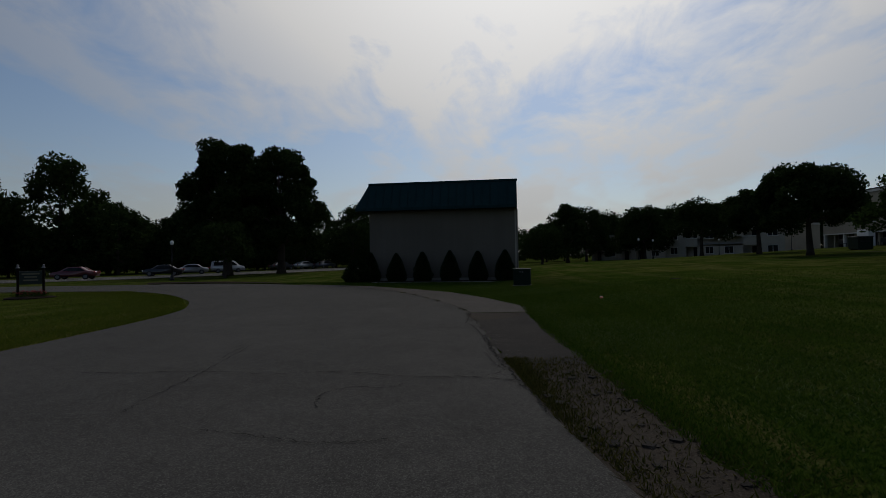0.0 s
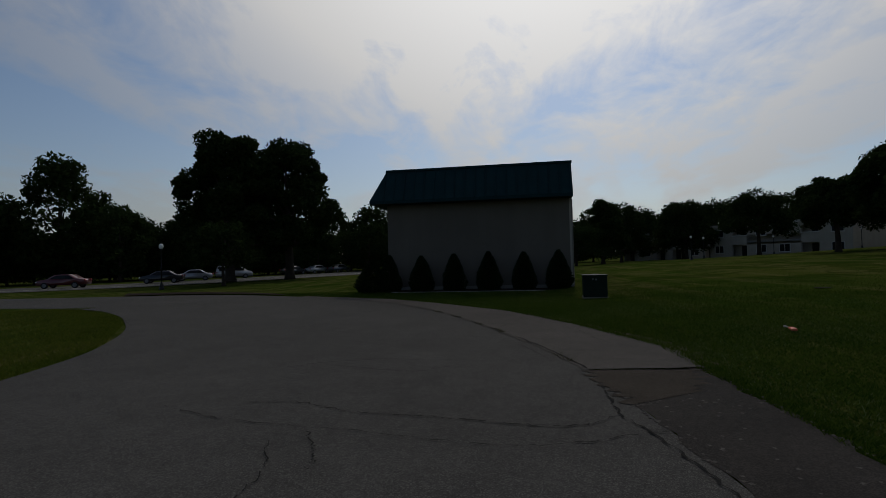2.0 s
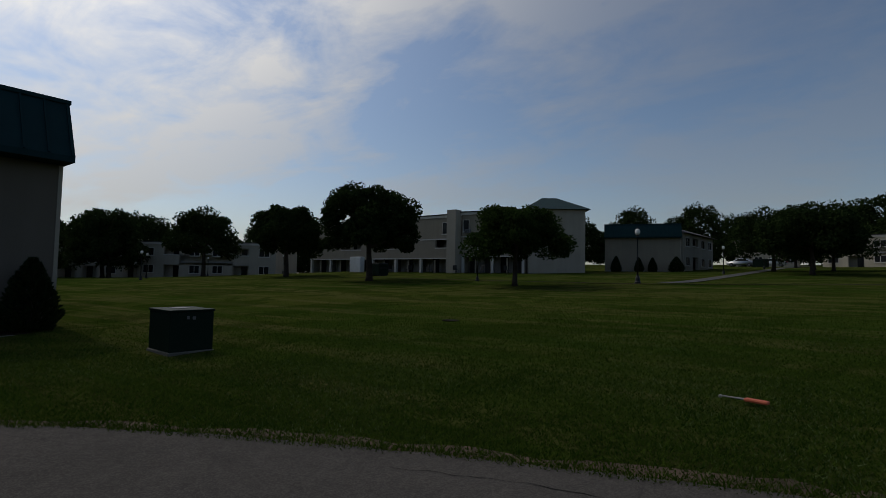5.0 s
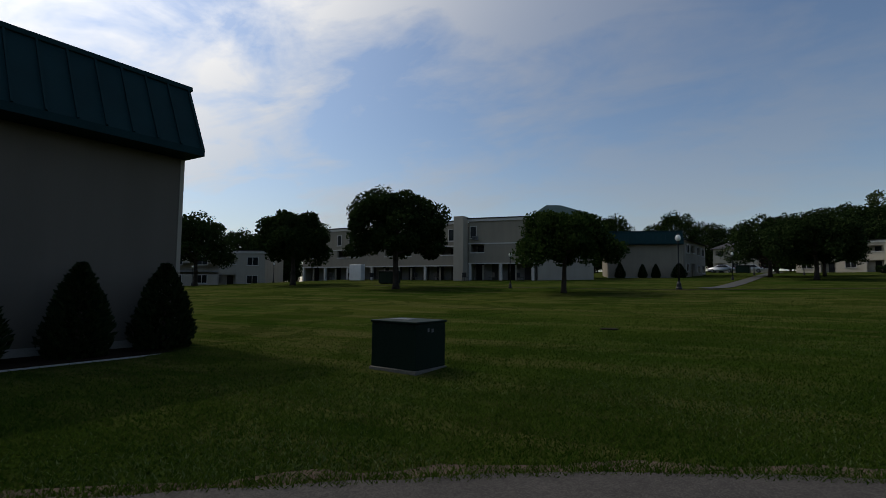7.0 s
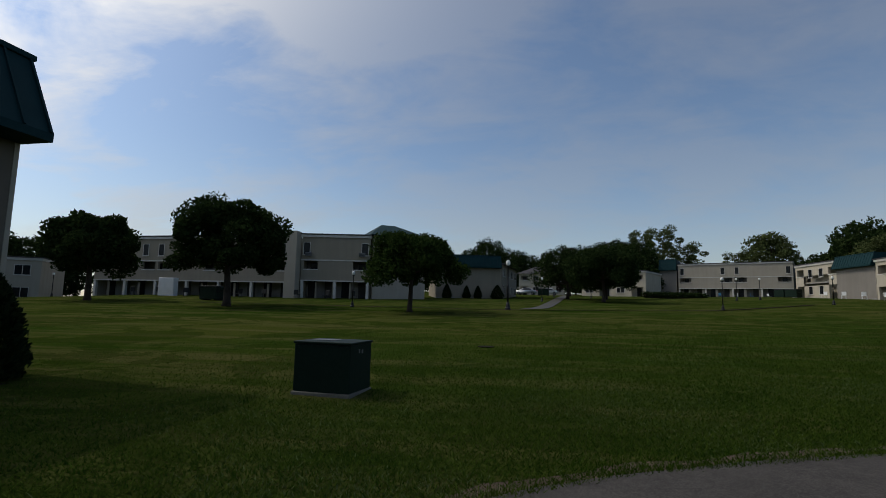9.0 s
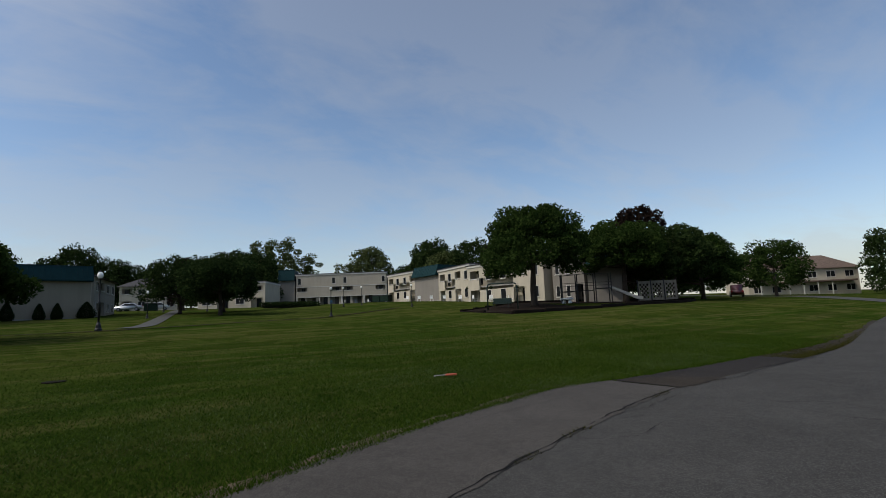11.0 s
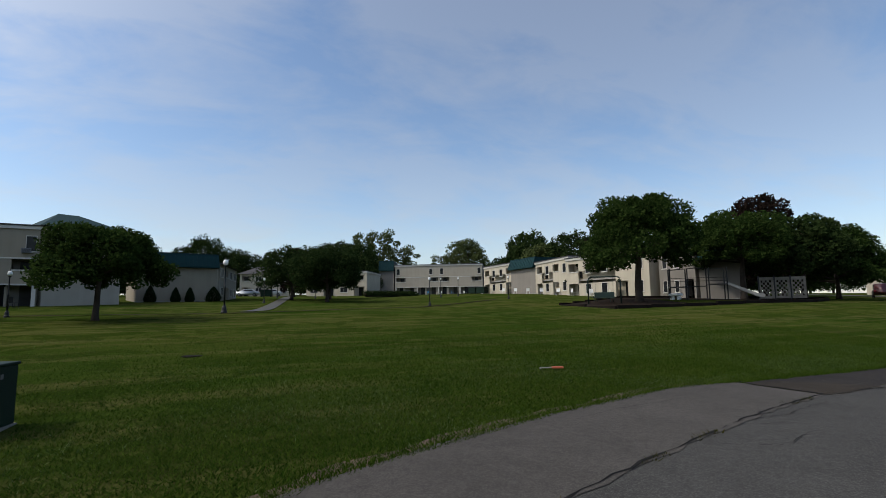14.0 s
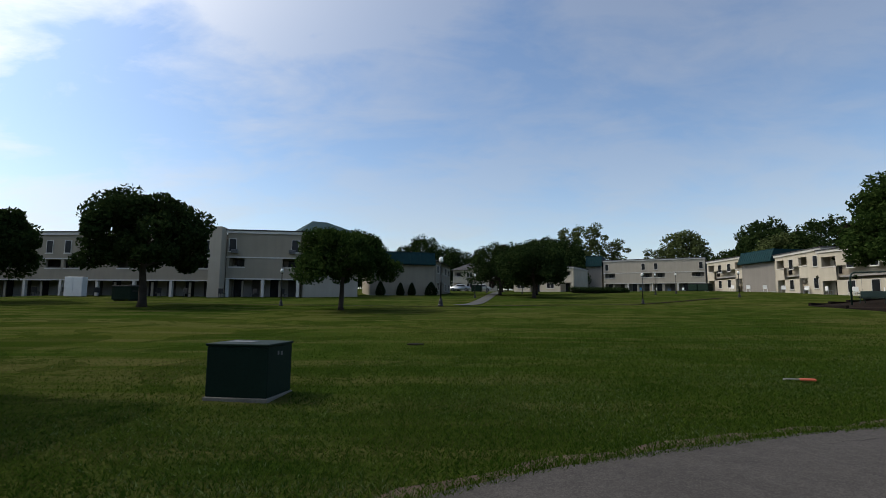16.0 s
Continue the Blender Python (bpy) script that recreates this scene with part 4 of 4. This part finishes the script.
porch = thing("porch", "brown shingled porch roof on white posts", "porch", m=porch_m)
part("porch_roof", box(0, porch_len, -1.4, -0.05, 2.3, 2.6, 0.05), SHINGLE, porch)
for k in range(6):
    part("post", box(0.3 + k * 2.4, 0.42 + k * 2.4, -1.3, -1.18, 0, 2.3), WHITE, porch)
flats("white two-storey flats with dark windows", (33.5, 88.5), (44.2, 71.5), 9, 4.9, 2, "wbwwbw", SIDING, "flat", 1.2, group="north flats")
flats("shaded two-storey flats across the far lawn", (24.6, 109.0), (40.5, 102.5), 9, 5.2, 2, "bwbbwb", SIDING, "flat", 1.2, group="north flats")


# ---------------------------------------------------------------- utility box
def utility_box():
    cx, cy = 2.14, 20.78
    root = thing("transformer_cabinet", "dark green metal transformer cabinet on a concrete pad", "cabinet", m=pose(cx, cy, rise(cx, cy), 0, 0, -8))
    part("pad", box(-0.365, 0.365, -0.43, 0.43, -0.05, 0.03, 0.012), KERB_OLD, root, "weathered concrete pad")
    part("body", box(-0.345, 0.345, -0.41, 0.41, 0.031, 0.655, 0.012), BOX_GREEN, root)
    lid = part("lid", box(-0.362, 0.362, -0.425, 0.425, 0.657, 0.69, 0.01), BOX_GREEN, root, "dark green lid with worn pale edges")
    part("lid_plate", box(-0.1, 0.12, -0.05, 0.3, 0.691, 0.697), GREY_METAL, lid)
    for k in range(8):
        part("rivet", lathe([(0.011, 0), (0.011, 0.008), (0.004, 0.012)], 8), BOX_GREEN, root).matrix_basis = pose(-0.346, -0.36 + k * 0.103, 0.63, 0, -90, 0)
    part("number_label", box(0.0, 0.05, -0.4155, -0.4115, 0.53, 0.58), GREY_METAL, root)
    part("number_label", box(-0.09, -0.05, -0.4155, -0.4115, 0.54, 0.59), GREY_METAL, root)


utility_box()


# ---------------------------------------------------------------- lamps
def street_lamp():
    root = thing("street_lamp", "black iron post lamp with a pale globe on the lawn", "street lamp", "post lamps")
    part("base", lathe([(0.22, -0.05), (0.22, 0.12), (0.17, 0.18), (0.15, 0.42), (0.09, 0.55), (0.08, 0.62)], 14), BLACK_METAL, root)
    part("post", lathe([(0.065, 0.6), (0.058, 1.8), (0.075, 1.84), (0.075, 1.9), (0.05, 1.95), (0.042, 3.35), (0.09, 3.42)], 12), BLACK_METAL, root, smooth=True)
    head = part("lamp_head", lathe([(0.1, 3.421), (0.13, 3.46), (0.1, 3.5)], 14), BLACK_METAL, root)
    part("globe", lathe([(0.09, 3.501), (0.17, 3.58), (0.19, 3.70), (0.16, 3.84), (0.1, 3.92)], 16), GLOBE, head, "pale acorn globe", True)
    part("finial", lathe([(0.105, 3.921), (0.05, 3.97), (0.02, 4.05), (0.003, 4.1)], 10), BLACK_METAL, head)
    return root


lamp = street_lamp()
lamp.matrix_world = spot(33.1, 19.6).normalized() @ Matrix.Scale(0.73, 4)
for x, y in [(31.5, 30.8), (39.5, 2.9), (52, 16.7), (24.5, 66.5), (44, 69.6), (60.3, -5.8), (70, 9.5), (72, 14.5), (-21.4, 35.4), (38, 78), (20.5, 59), (48, -9.5), (62, -9), (22.5, -66)]:
    m = spot(x, y, 0, x * 37)
    copy_thing(lamp, m.normalized() @ Matrix.Scale(0.73, 4) if x > 8 else m)


# ---------------------------------------------------------------- paths
def footpath(points, wide, label, surface=PATH_STONE):
    line = smooth_line(plan(points), 6)
    left, right = [], []
    for i, p in enumerate(line):
        way = (line[min(i + 1, len(line) - 1)] - line[max(i - 1, 0)]).normalized()
        side = Vector((-way.y, way.x, 0)) * wide / 2
        left.append(p + side), right.append(p - side)
    tagged(part("path", ribbon(left, right, 0.03, 2), surface, None), label, "path", kind="structure")


footpath([(34.5, 18.3), (37.0, 17.1), (46.9, 15.9), (64.4, 14.1), (89.3, 11.4), (105.4, 9.5)], 0.95, "grey concrete footpath across the lawn")
# Dark strip drawn in place of the shadow line along the path's lower edge.
footpath([(32.3, 44.0), (32.3, 30.4), (32.5, 19.3), (36.2, 10.7), (39.3, 2.6), (47.2, -7.5)], 0.35, "narrow dark strip painted for the shaded edge of the sunken path", MULCH)
# street in front of the brown-roofed house and the car park street
tagged(part("side_street", ribbon(smooth_line(plan([(9, -40), (30, -56), (60, -66)]), 8), smooth_line(plan([(10, -48), (30, -62), (60, -72)]), 8), 0.03, 3), LOT, None), "pale side street behind the lawn", "road", kind="structure")
tagged(part("parking_lot", ribbon(smooth_line([(-60, 34.5), (-30, 40), (-18, 52), (-10, 66)], 8), smooth_line([(-60, 48), (-38, 52), (-28, 64), (-20, 78)], 8), 0.03, 4), LOT, None), "pale asphalt parking lot under trees", "parking lot", kind="structure")
tagged(part("kerb_strip", ribbon(smooth_line([(-60, 34.0), (-30, 39.5), (-17.6, 51.8), (-9.6, 66)], 8), smooth_line([(-60, 34.35), (-30, 39.85), (-17.9, 52), (-9.9, 66)], 8), 0.14, 1), KERB, None), "pale concrete kerb of the parking lot", "kerb", kind="structure")
tagged(part("planting_strip", ribbon(smooth_line([(-18.5, 28.1), (-14.5, 27.5), (-11.4, 26.3), (-9.4, 25.2)], 8), smooth_line([(-20, 30.4), (-15.5, 29.4), (-11.6, 27.4), (-9.4, 25.4)], 8), 0.05, 3, 0.05), MULCH, None), "dark mulch strip at the road bend", "planting bed", kind="structure")


# ---------------------------------------------------------------- cars
def car(label, x, y, turn, color, van=False):
    root = thing("car", label, "car", "parked cars", m=spot(x, y, 0.03, turn, 0.8 if x < 8 else 0.9))
    shell = paint("car_paint", color)
    if van:
        prof = [(-2.35, 0.35), (-2.4, 0.8), (-2.3, 1.05), (-2.15, 1.7), (-1.9, 1.82), (0.75, 1.82), (1.0, 1.74), (1.65, 1.12), (2.3, 0.95), (2.4, 0.7), (2.38, 0.35)]
        glass = [(-2.0, 1.1), (-1.95, 1.62), (0.7, 1.65), (1.3, 1.14)]
    else:
        prof = [(-2.2, 0.35), (-2.28, 0.7), (-2.2, 0.92), (-1.5, 1.0), (-0.95, 1.38), (-0.6, 1.45), (0.3, 1.44), (0.6, 1.36), (1.15, 1.0), (2.0, 0.85), (2.2, 0.65), (2.2, 0.35)]
        glass = [(-1.3, 1.0), (-0.85, 1.34), (0.35, 1.36), (0.95, 1.0)]
    bm = bmesh.new()
    sides = [[bm.verts.new((px, s * (0.88 if pz < 1.05 else 0.72), pz)) for px, pz in prof] for s in (-1, 1)]
    for k in range(len(prof)):
        j = (k + 1) % len(prof)
        bm.faces.new((sides[0][k], sides[0][j], sides[1][j], sides[1][k]))
    bm.faces.new(sides[0])
    bm.faces.new(sides[1][::-1])
    bmesh.ops.recalc_face_normals(bm, faces=bm.faces)
    bmesh.ops.bevel(bm, geom=list(bm.edges), offset=0.04, segments=2, affect="EDGES")
    body = part("body", bm, shell, root, smooth=True)
    for s in (-1, 1):
        g = bmesh.new()
        a = [g.verts.new((px, s * (0.895 if pz < 1.05 else 0.755), pz)) for px, pz in glass]
        b = [g.verts.new((px, s * 0.68, pz)) for px, pz in glass]
        for k in range(4):
            g.faces.new((a[k], a[(k + 1) % 4], b[(k + 1) % 4], b[k]))
        g.faces.new(a)
        g.faces.new(b[::-1])
        bmesh.ops.recalc_face_normals(g, faces=g.faces)
        part("side_window", g, PANE, body)
        part("headlight", box(2.1, 2.26, s * 0.62 - 0.16, s * 0.62 + 0.16, 0.62, 0.76, 0.03), PLASTIC_WHITE, body)
        part("tail_light", box(-2.42 if van else -2.3, -2.2, s * 0.68 - 0.12, s * 0.68 + 0.12, 0.7, 0.95, 0.03), RED_FLOWER, body)
        for wx in (-1.4, 1.42):
            tyre = part("wheel", lathe([(0.2, -0.1), (0.31, -0.1), (0.33, -0.06), (0.33, 0.06), (0.31, 0.1), (0.2, 0.1)], 18), RUBBER, root)
            tyre.matrix_basis = pose(wx, s * 0.8, 0.33, 90, 0, 0)
            part("rim", lathe([(0.02, -0.11), (0.2, -0.104), (0.2, 0.104), (0.02, 0.11)], 14), GREY_METAL, tyre)


car("dark red saloon parked by the kerb", -36.2, 44.9, 195, (0.10, 0.012, 0.015))
car("black saloon parked under the trees", -31.2, 50.4, 200, (0.012, 0.012, 0.014))
car("silver saloon parked under the trees", -31.2, 55.6, 205, (0.30, 0.31, 0.33))
car("pale silver minivan parked under the trees", -29.4, 60.6, 32, (0.42, 0.42, 0.42), True)
car("dark grey saloon parked far down the lot", -27.2, 72.8, 60, (0.05, 0.05, 0.055))
car("white saloon parked far down the lot", -24.8, 75.6, 62, (0.40, 0.40, 0.40))
car("blue-grey saloon parked far down the lot", -22.2, 77.6, 64, (0.08, 0.09, 0.11))
car("silver hatchback parked beside the path", 93.0, 18.6, 80, (0.40, 0.42, 0.45))
car("white saloon parked before the pale flats", 95.0, 14.6, 85, (0.6, 0.6, 0.58))
car("dark red pickup parked on the side street", 34.8, -52.0, -58, (0.06, 0.012, 0.012), True)
car("white saloon parked along the road", 21.5, -97.0, 20, (0.55, 0.55, 0.55))
car("white hatchback parked far along the road", 17.0, -96.0, 25, (0.5, 0.5, 0.5))


# ---------------------------------------------------------------- sign on the verge
def entrance_sign(x, y):
    root = thing("entrance_sign", "dark timber sign board between two posts", "sign", m=pose(x, y, rise(x), 0, 0, 36) @ Matrix.Scale(0.72, 4))
    for s in (-1, 1):
        post = part("post", box(s * 0.52 - 0.05, s * 0.52 + 0.05, -0.06, 0.06, -0.03, 1.55, 0.015), TIMBER, root)
        part("post_cap", lathe([(0.09, 1.551), (0.09, 1.58), (0.04, 1.64), (0.06, 1.70), (0.01, 1.75)], 10), GREY_METAL, post).location = (s * 0.52, 0, 0)
    board = part("board", box(-0.465, 0.465, -0.04, 0.04, 0.72, 1.4, 0.02), SIGN_PAINT, root)
    for z, a in ((1.22, 0.36), (1.06, 0.26), (0.9, 0.3)):
        part("lettering_bar", box(-a, a, -0.046, -0.0405, z, z + 0.07), GOLD, board)
    bed = thing("flower_bed", "low bed of red flowers round the sign", "flower bed", m=pose(x, y, rise(x)) @ Matrix.Scale(0.7, 4))
    part("mulch", lathe([(1.15, -0.02), (1.1, 0.07), (0.6, 0.11), (0.02, 0.12)], 18), MULCH, bed)
    cl = [((math.cos(k * 2.4) * 0.8 * math.sqrt((k + 1) / 14), math.sin(k * 2.4) * 0.45, 0.22), 0.2) for k in range(14)]
    a = new("leaves", leaf_cloud("leaves", cl, 500, 0.06, LEAF, 5))
    a.parent = bed
    b = new("blossoms", leaf_cloud("blossoms", [((c[0], c[1], 0.33), 0.16) for c, r in cl], 260, 0.045, RED_FLOWER, 6))
    b.parent = bed


entrance_sign(-16.2, 17.6)


# ---------------------------------------------------------------- playground
def playground():
    pts = plan([(25.9, -6.5), (32.6, -6.2), (40, -18), (37, -32), (28.5, -33), (26.2, -27.9), (25.0, -15)])
    bm = sheet(pts, 0.03)
    tagged(part("playground_surface", bm, MULCH, None), "dark wood-chip playground surface", "playground", kind="structure")
    border = thing("playground_border", "dark timber edging round the playground", "edging")
    for a, b in zip(pts, pts[1:] + pts[:1]):
        n = max(1, round(math.dist(a, b) / 2.4))
        for k in range(n):
            p, q = Vector((*a, 0)).lerp(Vector((*b, 0)), k / n), Vector((*a, 0)).lerp(Vector((*b, 0)), (k + 0.985) / n)
            ang = math.degrees(math.atan2(q.y - p.y, q.x - p.x))
            part("beam", box(0, (q - p).length, -0.08, 0.08, 0, 0.2, 0.02), TIMBER, border).matrix_basis = pose(p.x, p.y, rise(p.x, p.y) - 0.03, 0, 0, ang)
    sw = thing("swing_frame", "green steel swing frame with a bench swing", "swing", m=spot(31.4, -9.8, 0.03, 50))
    for s in (-1.3, 1.3):
        part("post", tube([(s, 0, 0), (s, 0, 1.9), (s * 0.94, 0, 2.15), (s * 0.8, 0, 2.25)], [0.06] * 4, 8), GREEN_METAL, sw, smooth=True)
    part("top_bar", tube([(-1.04, 0, 2.25), (1.04, 0, 2.25)], [0.055] * 2, 8), GREEN_METAL, sw)
    part("bench_seat", box(-0.8, 0.8, -0.25, 0.25, 0.45, 0.52, 0.02), GREEN_METAL, sw)
    part("bench_back", box(-0.8, 0.8, 0.2, 0.26, 0.53, 0.95, 0.02), GREEN_METAL, sw)
    for s in (-0.7, 0.7):
        part("chain", tube([(s, 0, 0.52), (s, 0, 2.22)], [0.012] * 2, 6), GREY_METAL, sw)
    tb = thing("picnic_table", "dark green picnic table", "table", m=spot(33.6, -11.4, 0.03, 40))
    part("tabletop", box(-0.9, 0.9, -0.4, 0.4, 0.7, 0.76, 0.02), GREEN_METAL, tb)
    for s in (-1, 1):
        part("bench", box(-0.9, 0.9, s * 0.7 - 0.13, s * 0.7 + 0.13, 0.42, 0.47, 0.015), GREEN_METAL, tb)
        part("leg", tube([(s * 0.7, -0.7, 0), (s * 0.7, -0.2, 0.7)], [0.03] * 2, 8), GREEN_METAL, tb)
        part("leg", tube([(s * 0.7, 0.7, 0), (s * 0.7, 0.2, 0.7)], [0.03] * 2, 8), GREEN_METAL, tb)
        part("brace", tube([(s * 0.7, -0.75, 0.4), (s * 0.7, 0.75, 0.4)], [0.025] * 2, 8), GREEN_METAL, tb)
    cf = thing("climbing_frame", "dark climbing frame with a pale slide and white panels", "climbing frame", m=spot(32.6, -21.3, 0.02, -129))
    for px in (-2.4, -0.9, 0.9, 2.4):
        for py in (-0.7, 0.7):
            part("post", tube([(px, py, 0), (px, py, 2.9)], [0.06] * 2, 8), BLACK_METAL, cf)
    part("deck", box(-2.4, -0.9, -0.7, 0.7, 1.15, 1.23, 0.02), BLACK_METAL, cf)
    part("deck", box(0.9, 2.4, -0.7, 0.7, 1.35, 1.43, 0.02), BLACK_METAL, cf)
    part("bridge", box(-0.88, 0.88, -0.5, 0.5, 1.2, 1.26, 0.02), BLACK_METAL, cf)
    for z in (1.7, 2.0):
        part("rail", tube([(-2.4, -0.7, z), (2.4, -0.7, z)], [0.025] * 2, 6), BLACK_METAL, cf)
    part("arch_bar", tube([(-2.4, 0.7, 2.85), (0, 0.7, 3.0), (2.4, 0.7, 2.85)], [0.035] * 3, 8), BLACK_METAL, cf)
    slide = bmesh.new()
    for a, b in (((2.4, 1.4), (4.9, 0.25)), ((4.9, 0.25), (5.4, 0.2))):
        for y0, y1, up in ((-0.26, 0.26, 0.0), (-0.3, -0.26, 0.22), (0.26, 0.3, 0.22)):
            vs = [slide.verts.new((q[0], yy, q[1] + dz)) for dz in (-0.05, up + 0.01) for q in (a, b) for yy in (y0, y1)]
            for f in ((0, 1, 3, 2), (4, 6, 7, 5), (0, 4, 5, 1), (2, 3, 7, 6), (0, 2, 6, 4), (1, 5, 7, 3)):
                slide.faces.new([vs[k] for k in f])
    bmesh.ops.recalc_face_normals(slide, faces=slide.faces)
    part("slide", slide, KERB, cf, "pale plastic slide")
    wallp = thing("climbing_wall", "white perforated climbing panels on dark posts", "climbing wall", m=spot(30.8, -27.0, 0.02, -129))
    for k in range(3):
        holes = [(k * 1.3 + 0.15 + 0.35 * i, k * 1.3 + 0.32 + 0.35 * i, 0.35 + 0.42 * j, 0.55 + 0.42 * j) for i in range(3) for j in range(4)]
        part("panel", wall_with_holes(k * 1.3 + 0.05, k * 1.3 + 1.2, 0.1, 2.1, -0.04, 0.04, holes), KERB_OLD, wallp)
        part("post", box(k * 1.3 - 0.07, k * 1.3 + 0.03, -0.06, 0.06, 0, 2.25, 0.01), BLACK_METAL, wallp)
    tl = thing("play_seat", "white moulded low play seat", "play seat", m=spot(33.1, -19.1, 0.02))
    part("seat", box(-0.6, 0.6, -0.35, 0.35, 0.35, 0.55, 0.08), PLASTIC_WHITE, tl)
    for s in (-0.42, 0.42):
        part("foot", tube([(s, 0, 0), (s * 0.8, 0, 0.36)], [0.2, 0.14], 10), PLASTIC_WHITE, tl)


playground()


# ---------------------------------------------------------------- clutter by the houses
def dumpster(x, y, turn, label):
    root = thing("dumpster", label, "dumpster", "dumpsters", m=spot(x, y, 0.0, turn))
    part("bin", box(-0.9, 0.9, -0.6, 0.6, 0.08, 1.15, 0.03), BOX_GREEN, root)
    part("lid", box(-0.94, 0.94, -0.64, 0.64, 1.152, 1.24, 0.03), BLACK_METAL, root)
    for s in (-0.7, 0.7):
        part("foot", box(s - 0.1, s + 0.1, -0.5, 0.5, 0, 0.079), BLACK_METAL, root)
        part("lift_pocket", box(s * 1.3 - 0.06 * (1 if s > 0 else -1) - 0.05, s * 1.3 + 0.05, -0.4, 0.4, 0.7, 0.85), BLACK_METAL, root)


dumpster(79.3, -20.6, 30, "dark green metal dumpster on the far lawn")
dumpster(81.4, -20.0, 20, "black metal dumpster on the far lawn")
dumpster(36.6, 45.4, 80, "dark green dumpster beside a tree")
dumpster(86, 15.6, 80, "dark dumpster beside the path")


def garden_chair(x, y, turn, label, mat):
    root = thing("garden_chair", label, "chair", "patio chairs", m=spot(x, y, 0.0, turn))
    part("seat", box(-0.25, 0.25, -0.25, 0.25, 0.4, 0.44, 0.015), mat, root)
    part("backrest", box(-0.25, 0.25, 0.22, 0.27, 0.441, 0.9, 0.02), mat, root)
    for a in (-0.22, 0.22):
        for b in (-0.22, 0.22):
            part("leg", tube([(a, b, 0), (a * 0.95, b * 0.95, 0.4)], [0.02, 0.02], 6), mat, root)


rng = random.Random(8)
for i in range(9):
    garden_chair(44.4 - rng.random() * 0.6, 35 + i * 3.1, rng.uniform(0, 360), "dark patio chair before the arcade", BLACK_METAL)
for i in range(8):
    garden_chair(45 + i * 3.9, -21.4 + rng.uniform(-0.3, 0.3), rng.uniform(0, 360), "white plastic garden chair before the terrace", PLASTIC_WHITE)
for i in range(6):
    garden_chair(102.4 + 0.95 * i, -30 + i * 2.6, rng.uniform(0, 360), "pale garden chair before the beige flats", PLASTIC_WHITE if i % 2 else BLUE)
shed = thing("storage_cabinet", "white patio storage cabinet beside the arcade", "cabinet", m=spot(44.0, 55.5, 0.0, 90))
part("body", box(-0.9, 0.9, -0.35, 0.35, 0.02, 1.9, 0.02), PLASTIC_WHITE, shed)
part("door", box(-0.85, -0.02, 0.352, 0.38, 0.35, 1.85, 0.01), PLASTIC_WHITE, shed)
part("door", box(0.02, 0.85, 0.352, 0.38, 0.35, 1.85, 0.01), PLASTIC_WHITE, shed)
hedge = thing("hedge", "low dark clipped hedge before the flats", "hedge", m=spot(70, -1.5, 0.0, -70))
hl = new("foliage", leaf_cloud("foliage", [((k * 0.55 - 4.4, 0, 0.45), 0.62) for k in range(17)], 4200, 0.12, LEAF_DARK, 3))
hl.parent = hedge
part("stem", box(-4.4, 4.4, -0.15, 0.15, -0.02, 0.5), BARK, hedge)

# orange litter on the lawn
lit = thing("toy_bat", "orange plastic toy lying in the grass with a pale stick", "toy", m=pose(3.3, 12.7, rise(3.3, 12.7) + 0.035, 0, 0, 72))
part("blade", box(-0.14, 0.08, -0.04, 0.04, 0.0, 0.035, 0.015), ORANGE, lit)
part("handle", tube([(0.07, 0.01, 0.02), (0.30, 0.04, 0.02)], [0.010, 0.008], 8), KERB, lit)
part("knob", box(0.28, 0.31, 0.02, 0.06, 0.0, 0.03, 0.01), KERB, lit)
drain = thing("drain_cover", "dark iron drain cover flush in the lawn", "drain cover", m=pose(7.6, 18.9, rise(7.6, 18.9)))
part("cover", lathe([(0.2, -0.03), (0.2, 0.012), (0.18, 0.016), (0.02, 0.016)], 18), TIMBER, drain)


def wall_unit(x, y, z, turn):
    root = thing("air_conditioner", "small grey window air conditioner on the wall", "air conditioner", "wall units", m=spot(x, y, z, turn))
    part("case", box(-0.32, 0.32, -0.35, 0.1, 0, 0.4, 0.02), GREY_METAL, root)
    for k in range(5):
        part("louvre", box(-0.27, 0.27, -0.37, -0.352, 0.06 + k * 0.06, 0.08 + k * 0.06), BLACK_METAL, root)


for y in (41.2, 35.6):
    wall_unit(46.55 + (42 - y) * 0.1667, y, 3.55, -80.5)


# Terrace end wall; taupe stands in for the shade lying on it.
end_block("end wall of the cream terrace with its shade painted as taupe", (36.3, -25.6), (33.2, -28.0), 7, 5.2, TAUPE, 4.3, 5.5, 0.5)


def hanging_basket(x, y, z, seed):
    root = thing("hanging_basket", "small dark hanging flower basket on the terrace wall", "hanging basket", "terrace baskets", m=spot(x, y, z * FAR))
    part("basket", lathe([(0.05, 0.0), (0.16, 0.06), (0.2, 0.16)], 10), TIMBER, root)
    fo = new("foliage", leaf_cloud("foliage", [((0, 0, 0.2), 0.26)], 90, 0.09, LEAF_DARK, seed))
    fo.parent = root
    part("bracket", tube([(0, 0, 0.2), (0, 0, 0.55), (0, -0.25, 0.6)], [0.012] * 3, 6), BLACK_METAL, root)


for i in range(5):
    hanging_basket(44.4 + i * 2.7, -22.1, 3.75 if i % 2 else 1.7, 90 + i)
